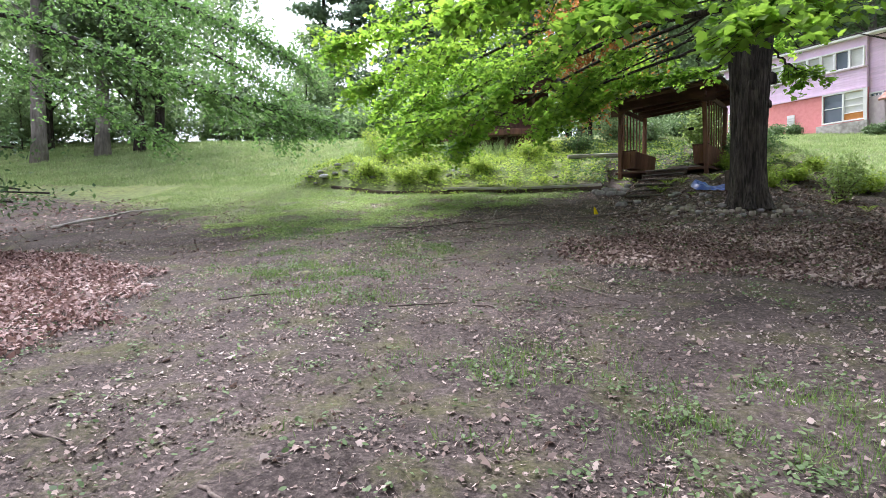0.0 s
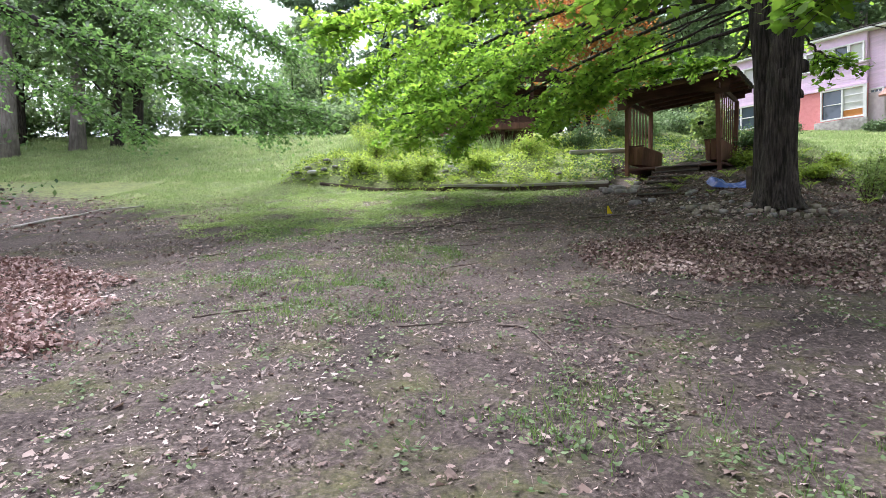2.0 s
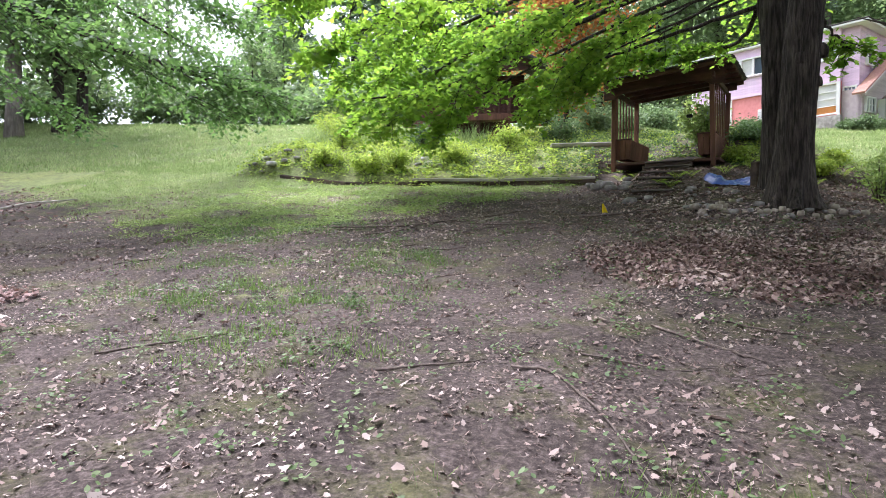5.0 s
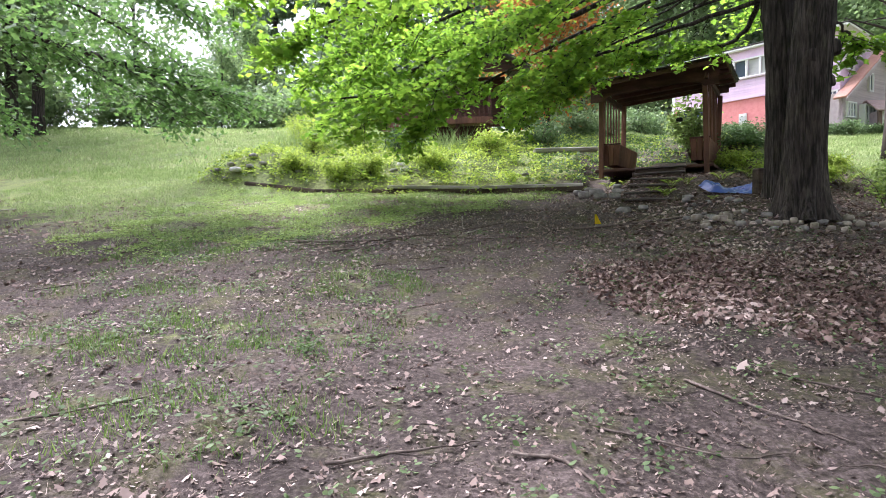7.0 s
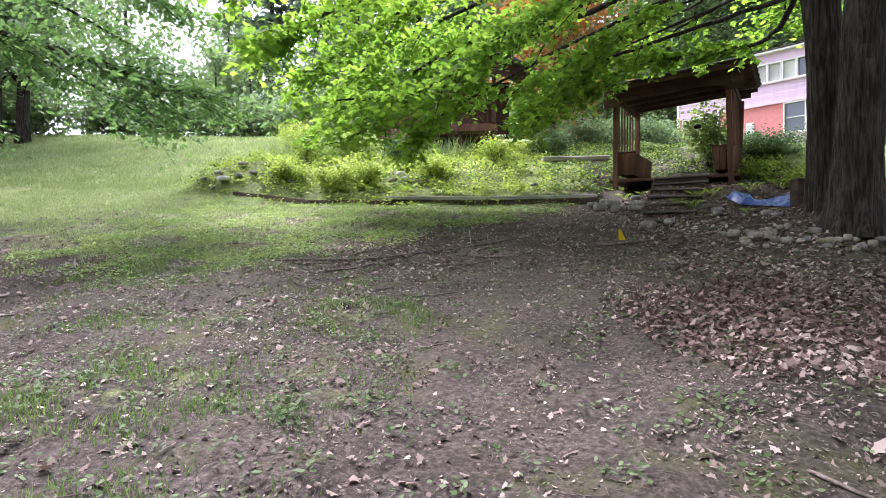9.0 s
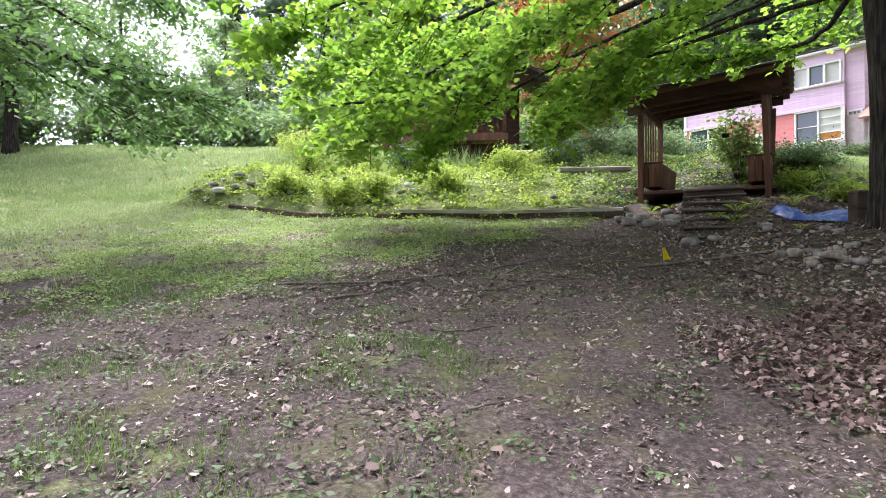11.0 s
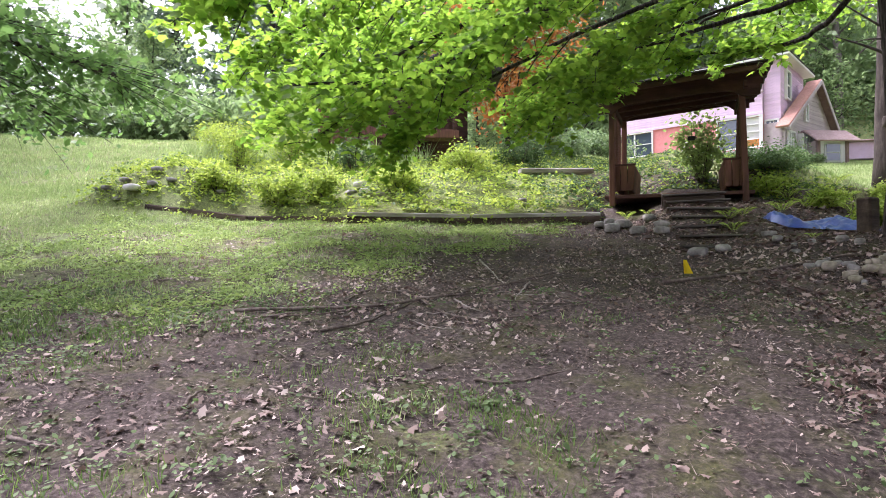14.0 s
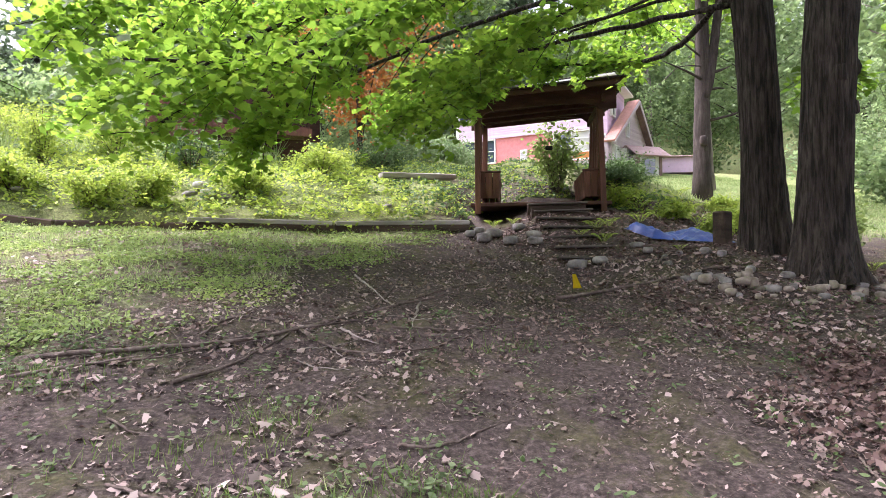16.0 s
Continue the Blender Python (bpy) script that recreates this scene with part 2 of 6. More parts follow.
# ---------- lie of the land ----------
def ss(a, b, x):
    t = np.clip((x - a) / (b - a), 0, 1)
    return t * t * (3 - 2 * t)


def log_line(x):
    """The y of the garden's retaining timbers at x."""
    return 17.85 + 0.008 * (x - 1) ** 2 * (x < 1)


def land(x, y):
    """Height of the ground: a yard that steepens uphill to a crest, garden terraces, a mound at the twin trunks."""
    x, y = np.asarray(x, float), np.asarray(y, float)
    yy = np.clip(y, 0, 31.5)
    z = 0.085 * np.where(y < 0, y, yy) + 0.0037 * yy ** 2
    k = np.clip(y - 31.5, 0, None)
    z = z + 0.9 * (1 - np.exp(-k / 3.0)) + 0.015 * np.clip(k, 0, 60)
    z = np.where(y < -40, 0.085 * -40, z)
    z = z + 0.034 * np.clip(-x - 4, 0, 40) * ss(8, 28, y)
    lawn = 3.18 + 0.2175 * np.clip(y - 20, 0, 22) + 0.02 * np.clip(y - 42, 0, 20)
    z = np.where(y > 20, z + (lawn - z) * ss(4.0, 7.5, x), z)
    z = z + 0.45 * np.clip(y - 66 + 0.35 * (x - 10), 0, 75) * ss(2, 18, x)
    inx = ss(-9.5, -8.0, x) * (1 - ss(6.0, 9.0, x))
    up = y - log_line(x)
    z = z + inx * (0.20 * ss(0.03, 0.12, up) + 0.42 * ss(0.2, 2.5, up)) * (1 - ss(24, 31, y)) * np.where((x > 1.3) & (x < 4.9), 0.75 * ss(20, 22.5, y), 1.0)
    z = z + 0.40 * ss(0.75, 1.7, x - 0.34 * (y - 15)) * ss(14.9, 17.4, y) * (1 - ss(21, 30, y)) * (1 - ss(6, 9, x))
    z = z + 0.5 * np.exp(-(((x + 7.4) / 1.4) ** 2 + ((y - 19.4) / 1.0) ** 2))
    z = z + 0.36 * np.exp(-(((x - 3.9) / 1.6) ** 2 + ((y - 14.4) / 1.7) ** 2))
    z = z + 0.02 * np.sin(1.3 * x + 0.7 * y) + 0.015 * np.sin(2.9 * x - 1.7 * y + 1) + 0.012 * np.sin(4.7 * y + 0.9 * x)
    return z


def gz(x, y):
    return float(land(x, y))


# ---------- mesh helpers ----------
def part(name, bm, material, parent=None, label=""):
    me = bpy.data.meshes.new(name)
    bm.to_mesh(me)
    bm.free()
    me.materials.append(material)
    ob = new(name, me)
    if parent:
        ob.parent = parent
    if label:
        ob["label"] = label
    return ob


def share(name, me, m, parent):
    """Another object on the same mesh."""
    ob = new(name, me)
    ob.matrix_basis = m
    ob.parent = parent
    return ob


def soup(name, polys, material, parent=None, smooth=False):
    """One mesh from an array (count, corners, 3) of loose polygons."""
    polys = np.asarray(polys, np.float32)
    c, k = polys.shape[:2]
    me = bpy.data.meshes.new(name)
    me.vertices.add(c * k)
    me.vertices.foreach_set("co", polys.ravel())
    me.loops.add(c * k)
    me.loops.foreach_set("vertex_index", np.arange(c * k, dtype=np.int32))
    me.polygons.add(c)
    me.polygons.foreach_set("loop_start", np.arange(0, c * k, k, dtype=np.int32))
    me.update(calc_edges=True)
    me.validate()
    me.materials.append(material)
    ob = new(name, me)
    if parent:
        ob.parent = parent
    return ob


def empty(name, loc=(0, 0, 0), rz=0.0, label="", category="", group="", kind=""):
    ob = new(name)
    ob.matrix_basis = pose(*loc, 0, 0, rz)
    return tagged(ob, label, category, group, kind)


def box_bm(sx, sy, sz, at=(0, 0, 0), bevel=0.01, m=None, bm=None):
    """A bevelled box, centred on at."""
    own = bmesh.new()
    bmesh.ops.create_cube(own, size=1.0, matrix=Matrix.Translation(at) @ Matrix.Diagonal((sx, sy, sz, 1)))
    if bevel:
        bmesh.ops.bevel(own, geom=list(own.edges), offset=min(bevel, 0.4 * min(sx, sy, sz)), segments=1, affect="EDGES")
    if m is not None:
        own.transform(m)
    if bm is None:
        return own
    me = bpy.data.meshes.new("join")
    own.to_mesh(me)
    own.free()
    bm.from_mesh(me)
    bpy.data.meshes.remove(me)
    return bm


def tube(bm, pts, radii, sides=7, rough=0.0, seed=0):
    """A tapered, bent tube along pts."""
    r = random.Random(seed)
    pts = [Vector(p) for p in pts]
    rings = []
    side = Vector((0.31, 0.17, 0.93))
    for i, p in enumerate(pts):
        d = (pts[min(i + 1, len(pts) - 1)] - pts[max(i - 1, 0)]).normalized()
        u = d.cross(side)
        if u.length < 0.1:
            u = d.cross(Vector((1, 0, 0)))
        u.normalize()
        w = d.cross(u)
        ring = []
        for j in range(sides):
            a = 2 * math.pi * j / sides
            q = radii[i] * (1 + rough * (r.random() - 0.5))
            ring.append(bm.verts.new(p + (u * math.cos(a) + w * math.sin(a)) * q))
        rings.append(ring)
    for a, b in zip(rings, rings[1:]):
        for j in range(sides):
            f = bm.faces.new((a[j], a[(j + 1) % sides], b[(j + 1) % sides], b[j]))
            f.smooth = True
    bm.faces.new(list(reversed(rings[0])))
    bm.faces.new(rings[-1])


def bezier(pts, n):
    """A smooth line with n points through pts (Catmull-Rom)."""
    p = np.array(pts, float)
    p = np.vstack([2 * p[0] - p[1], p, 2 * p[-1] - p[-2]])
    out = []
    for t in np.linspace(0, len(p) - 3 - 1e-6, n):
        i = int(t)
        u = t - i
        a, b, c, d = p[i:i + 4]
        out.append(0.5 * (2 * b + (c - a) * u + (2 * a - 5 * b + 4 * c - d) * u ** 2 + (3 * b - a - 3 * c + d) * u ** 3))
    return np.array(out)


def stone_bm(sx, sy, sz, seed, at=(0, 0, 0), rz=0.0):
    bm = bmesh.new()
    bmesh.ops.create_icosphere(bm, subdivisions=2, radius=0.5)
    o = Vector((seed * 3.1, seed * 1.7, 0))
    for v in bm.verts:
        k = 1 + 0.35 * noise.noise(v.co * 2.2 + o) + 0.12 * noise.noise(v.co * 6 + o)
        c = v.co * k
        c = Vector((min(max(c.x, -0.40), 0.43), min(max(c.y, -0.37), 0.40), min(max(c.z, -0.3), 0.36)))
        tip = c.x * 0.5 + c.z
        if tip > 0.42:
            c.z -= (tip - 0.42) * 0.8
        v.co = Vector((c.x * sx, c.y * sy, c.z * sz))
    for f in bm.faces:
        f.smooth = True
    bm.transform(pose(*at, 0, 0, rz))
    return bm


# leaf outlines in the plane, stalk at the origin, tip along +y, unit length
MAPLE = np.array([(0, 0), (0.16, 0.06), (0.42, 0.02), (0.33, 0.2), (0.58, 0.5), (0.3, 0.5), (0.24, 0.72), (0, 1.0),
                  (-0.24, 0.72), (-0.3, 0.5), (-0.58, 0.5), (-0.33, 0.2), (-0.42, 0.02), (-0.16, 0.06)])
OAK = np.array([(0, 0), (0.1, 0.2), (0.28, 0.3), (0.18, 0.45), (0.32, 0.65), (0.16, 0.75), (0, 1.0),
                (-0.16, 0.75), (-0.32, 0.65), (-0.18, 0.45), (-0.28, 0.3), (-0.1, 0.2)])
OVAL = np.array([(0, 0), (0.28, 0.35), (0.24, 0.7), (0, 1.0), (-0.24, 0.7), (-0.28, 0.35)])
DIAMOND = np.array([(0, 0), (0.32, 0.45), (0, 1.0), (-0.32, 0.45)])


def leaves(outline, at, heading, tilt, roll, size, curl=0.15):
    """Loose leaves (count, corners, 3): heading about z, tilt of the tip, roll about the leaf's own axis."""
    at = np.asarray(at, float)
    c = len(at)
    lx, ly = outline[:, 0][None] * size[:, None], outline[:, 1][None] * size[:, None]
    lz = -curl * (np.abs(lx) ** 1.0) - curl * 0.6 * ly ** 2 / np.maximum(size[:, None], 1e-6)
    cr, sr = np.cos(roll)[:, None], np.sin(roll)[:, None]
    x1, z1 = lx * cr + lz * sr, -lx * sr + lz * cr
    ct, st = np.cos(tilt)[:, None], np.sin(tilt)[:, None]
    y2, z2 = ly * ct - z1 * st, ly * st + z1 * ct
    ch, sh = np.cos(heading)[:, None], np.sin(heading)[:, None]
    return np.stack([x1 * ch - y2 * sh + at[:, :1], x1 * sh + y2 * ch + at[:, 1:2], z2 + at[:, 2:3]], 2)


# ---------- ground ----------
def grass_cover(x, y):
    """How grassy the ground is, 0 to 1."""
    edge = np.interp(x, [-40, -14, -9, -6, -4.6, -3.5, -2.5, -1.5, -0.3, 0.8, 1.3, 1.4, 4.8, 5.2, 30], [22, 16, 12.6, 11.2, 11.2, 12.5, 13.4, 14.5, 16.2, 17.6, 19.5, 22, 21, 16.8, 15.5])
    g = ss(-1.6, 2.2, y - edge) * (0.66 + 0.34 * ss(15.0, 20.0, y + 0.4 * np.clip(-x - 5, 0, 9)))
    for cx, cy, rx, ry, k in ((-2.9, 8.0, 1.3, 0.6, 1.15), (-2.0, 9.9, 0.6, 0.6, 1.15), (-4.3, 9.5, 1.1, 0.4, 0.7), (-2.3, 6.6, 0.9, 0.5, 0.8),
                              (0.3, 4.6, 1.0, 0.6, 0.6), (1.8, 3.8, 1.1, 0.8, 0.75), (-2.7, 11.0, 0.7, 0.6, 0.45), (-0.8, 12.1, 0.8, 0.3, 0.3), (-0.2, 3.2, 0.9, 0.3, 0.3)):
        g = np.maximum(g, 0.40 * k * np.exp(-(((x - cx) / rx) ** 2 + ((y - cy) / ry) ** 2)))
    return g


def axis(lo, a, b, hi, step):
    inner = np.arange(a, b + step / 2, step)
    grow = np.cumsum(np.geomspace(step, 40, 26))
    grow = grow / grow[-1]
    return np.concatenate([(a - grow * (a - lo))[::-1], inner, b + grow * (hi - b)])


gx, gy = axis(-400, -16, 11, 400, 0.14), axis(-300, -1.5, 33, 500, 0.14)
GX, GY = np.meshgrid(gx, gy)
GZ = land(GX, GY)
near = (np.abs(GX) < 18) & (GY < 34)
GZ = GZ + near * 0.012 * rng.standard_normal(GZ.shape)
me = bpy.data.meshes.new("ground")
nx, ny = len(gx), len(gy)
me.vertices.add(nx * ny)
me.vertices.foreach_set("co", np.stack([GX, GY, GZ], 2).astype(np.float32).ravel())
ii = (np.arange(ny - 1)[:, None] * nx + np.arange(nx - 1)[None]).ravel()
quads = np.stack([ii, ii + 1, ii + nx + 1, ii + nx], 1).astype(np.int32)
me.loops.add(quads.size)
me.loops.foreach_set("vertex_index", quads.ravel())
me.polygons.add(len(quads))
me.polygons.foreach_set("loop_start", np.arange(0, quads.size, 4, dtype=np.int32))
me.polygons.foreach_set("use_smooth", np.ones(len(quads), bool))
me.update(calc_edges=True)
att = me.attributes.new("grass", "FLOAT", "POINT")
att.data.foreach_set("value", grass_cover(GX, GY).astype(np.float32).ravel())


def ground_mat():
    m = bpy.data.materials.new("bare_soil_and_grass")
    m.use_nodes = True
    n, l = m.node_tree.nodes, m.node_tree.links
    b = n["Principled BSDF"]
    b.inputs["Roughness"].default_value = 0.95
    b.inputs["Specular IOR Level"].default_value = 0.15
    co = n.new("ShaderNodeTexCoord")

    def tex(scale, detail=6, rough=0.6):
        t = n.new("ShaderNodeTexNoise")
        t.inputs["Scale"].default_value, t.inputs["Detail"].default_value, t.inputs["Roughness"].default_value = scale, detail, rough
        l.new(co.outputs["Object"], t.inputs["Vector"])
        return t

    def ramp(src, stops):
        r = n.new("ShaderNodeValToRGB")
        r.color_ramp.elements[0].position, r.color_ramp.elements[0].color = stops[0][0], (*stops[0][1], 1)
        r.color_ramp.elements[1].position, r.color_ramp.elements[1].color = stops[-1][0], (*stops[-1][1], 1)
        for p, c in stops[1:-1]:
            r.color_ramp.elements.new(p).color = (*c, 1)
        l.new(src.outputs[0], r.inputs[0])
        return r

    def mix(fac, a, c, mode="MIX"):
        x = n.new("ShaderNodeMix")
        x.data_type, x.blend_type = "RGBA", mode
        l.new(fac, x.inputs[0]) if not isinstance(fac, float) else setattr(x.inputs[0], "default_value", fac)
        l.new(a, x.inputs[6])
        l.new(c, x.inputs[7])
        return x.outputs[2]

    soil = ramp(tex(26, 10, 0.75), [(0.32, (0.026, 0.021, 0.019)), (0.5, (0.082, 0.066, 0.060)), (0.68, (0.20, 0.166, 0.154))])
    broad = ramp(tex(0.8, 5), [(0.3, (0.62, 0.6, 0.58)), (0.7, (1.25, 1.2, 1.18))])
    soil_c = mix(1.0, soil.outputs[0], broad.outputs[0], "MULTIPLY")
    moss = ramp(tex(1.7, 6, 0.7), [(0.49, (0, 0, 0)), (0.68, (0.62, 0.62, 0.62))])
    mossc = ramp(tex(40, 6), [(0.3, (0.05, 0.06, 0.02)), (0.7, (0.17, 0.17, 0.06))])
    soil_m = mix(moss.outputs[0], soil_c, mossc.outputs[0])
    turf = ramp(tex(45, 8, 0.7), [(0.3, (0.08, 0.10, 0.045)), (0.5, (0.2, 0.245, 0.095)), (0.7, (0.36, 0.39, 0.18))])
    broad2 = ramp(tex(0.35, 4), [(0.3, (0.8, 0.85, 0.85)), (0.7, (1.2, 1.12, 1.0))])
    turf_c = mix(1.0, turf.outputs[0], broad2.outputs[0], "MULTIPLY")
    at = n.new("ShaderNodeAttribute")
    at.attribute_name = "grass"
    ad = n.new("ShaderNodeMath")
    ad.operation = "MULTIPLY_ADD"
    ad.inputs[1].default_value, ad.inputs[2].default_value = 2.6, -1.4
    l.new(tex(5, 8, 0.75).outputs[0], ad.inputs[0])
    su = n.new("ShaderNodeMath")
    su.operation = "ADD"
    l.new(at.outputs["Fac"], su.inputs[0])
    l.new(ad.outputs[0], su.inputs[1])
    mr = n.new("ShaderNodeMapRange")
    mr.inputs["From Min"].default_value, mr.inputs["From Max"].default_value = 0.33, 0.9
    l.new(su.outputs[0], mr.inputs["Value"])
    l.new(mix(mr.outputs[0], soil_m, turf_c), b.inputs["Base Color"])
    bp = n.new("ShaderNodeBump")
    bp.inputs["Strength"].default_value, bp.inputs["Distance"].default_value = 0.9, 0.03
    l.new(tex(32, 10, 0.75).outputs[0], bp.inputs["Height"])
    l.new(bp.outputs[0], b.inputs["Normal"])
    return m


me.materials.append(ground_mat())
ground = tagged(new("ground", me), "sloping yard of bare brown soil giving way to grass uphill", "ground", kind="structure")


# ---------- trees ----------
def trunk_mesh(name, pts, radii, material, parent, flare=0.0, lobes=7, seed=1, sides=84, ridges=34):
    """A trunk with root flare, furrowed bark and burls."""
    line = bezier(pts, 130)
    rad = np.interp(np.linspace(0, 1, 130), np.linspace(0, 1, len(radii)), radii)
    bm = bmesh.new()
    rings = []
    for i, (p, r) in enumerate(zip(line, rad)):
        h = p[2] - line[0][2]
        ring = []
        for j in range(sides):
            a = 2 * math.pi * j / sides
            fl = flare * math.exp(-h / 0.32) * (0.55 + 0.45 * math.sin(lobes * a + seed + 0.7 * math.sin(3 * a)))
            w = noise.noise((math.cos(a) * 2 + seed, math.sin(a) * 2, h * 0.6))
            furrow = abs(math.sin(ridges * a * 0.5 + 3.0 * noise.noise((math.cos(a) * 3, math.sin(a) * 3, h * 1.3 + seed)))) + 0.7 * noise.noise((math.cos(a) * 9, math.sin(a) * 9, h * 3.5))
            q = r * (1 + 0.09 * w + 0.07 * furrow) + fl * r
            ring.append(bm.verts.new((p[0] + q * math.cos(a), p[1] + q * math.sin(a), p[2])))
        rings.append(ring)
    for a, b in zip(rings, rings[1:]):
        for j in range(sides):
            bm.faces.new((a[j], a[(j + 1) % sides], b[(j + 1) % sides], b[j])).smooth = True
    bm.faces.new(rings[-1])
    return part(name, bm, material, parent)


def foliage(limbs, seed, twigs_per_m, leaf_size, outline, start=0.15, twig_len=(0.5, 1.3), droop=0.35, spread=0.10, step=0.055, flat=0.45):
    """Leaf polygons and twig lines for layered sprays along limbs [(points, r0, r1)]."""
    r = np.random.default_rng(seed)
    lines, P = [], []
    for pts, r0, r1 in limbs:
        line = bezier(pts, 28)
        seg = np.linalg.norm(np.diff(line, axis=0), axis=1)
        total = seg.sum()
        for _ in range(int(total * twigs_per_m)):
            u = start + (1 - start) * r.random() ** 0.8
            i = min(int(u * 27), 26)
            base = line[i] + (line[i + 1] - line[i]) * r.random()
            d = line[i + 1] - line[i]
            d = d / np.linalg.norm(d)
            side = np.array([-d[1], d[0], 0.0]) * (1 if r.random() < 0.5 else -1)
            w = d * r.uniform(0.2, 0.9) + side * r.uniform(0.3, 1.0) + np.array([0, 0, r.uniform(-droop, 0.15)])
            w = w / np.linalg.norm(w)
            n = r.uniform(*twig_len) * (1.15 - 0.5 * u)
            k = max(4, int(n / step))
            s = np.linspace(0.12, 1, k)[:, None]
            sag = np.array([0, 0, -1.0]) * (0.12 * n * s ** 2)
            tw = base + w * n * s + sag
            lines.append((np.vstack([base, tw[::3], tw[-1]]), 0.005 + 0.005 * n))
            rep = np.repeat(tw, 2, axis=0)
            P.append(rep + r.normal(0, spread, rep.shape) * (1, 1, flat) + (0, 0, 0.05))
    P = np.vstack(P)
    c = len(P)
    pol = leaves(outline, P, r.uniform(0, 2 * math.pi, c), r.normal(-0.38, 0.36, c), r.normal(0, 0.36, c), leaf_size * r.uniform(0.6, 1.25, c))
    return pol, lines


def limb_mesh(limbs, lines, material, parent, seed=3):
    for k, (pts, r0, r1) in enumerate(limbs):
        bm = bmesh.new()
        line = bezier(pts, 24)
        line[1:] += np.random.default_rng(seed + k).normal(0, 0.015, line[1:].shape)
        tube(bm, line, np.linspace(1.05 * r0, 1.5 * r1, 24), 8, 0.1, k)
        part("limb", bm, material, parent)
    bm = bmesh.new()
    for k, (pts, r0) in enumerate(lines):
        tube(bm, pts, np.linspace(r0, 0.003, len(pts)), 4, 0, k)
    tagged(part("twig_growth", bm, material, parent), kind="stuff")


# twin-trunked maple
maple = empty("maple_tree", (3.9, 13.7, gz(3.9, 13.7)), 0, "large twin-trunked maple with dark furrowed bark and bright green leaves", "tree")
MO = Vector(maple.location)


def rel(pts, o):
    return [tuple(Vector(p) - o) for p in pts]


zb = gz(3.9, 13.25) - 0.12
trunk_mesh("trunk", rel([(3.82, 13.14, zb), (3.86, 13.13, zb + 1.2), (3.95, 13.1, zb + 3), (4.2, 13.0, zb + 5.5), (4.55, 12.9, zb + 9)], MO), [0.30, 0.262, 0.255, 0.24, 0.19], M_BARK, maple, 0.75, 7, 1)
zb = gz(3.95, 14.25) - 0.12
trunk_mesh("trunk", rel([(4.04, 14.15, zb), (3.97, 14.15, zb + 1.5), (3.9, 14.18, zb + 3), (3.75, 14.3, zb + 5.5), (3.55, 14.5, zb + 9)], MO), [0.29, 0.24, 0.235, 0.22, 0.16], M_BARK, maple, 0.45, 6, 4)
for x, y, z, s_, k in ((4.2, 13.05, 4.45, 0.24, 3), (3.83, 12.9, 4.3, 0.2, 8), (4.12, 12.98, 3.95, 0.16, 5)):
    part("burl", stone_bm(s_, s_ * 0.9, s_ * 1.5, k, tuple(Vector((x, y, z)) - MO)), M_BARK, maple)
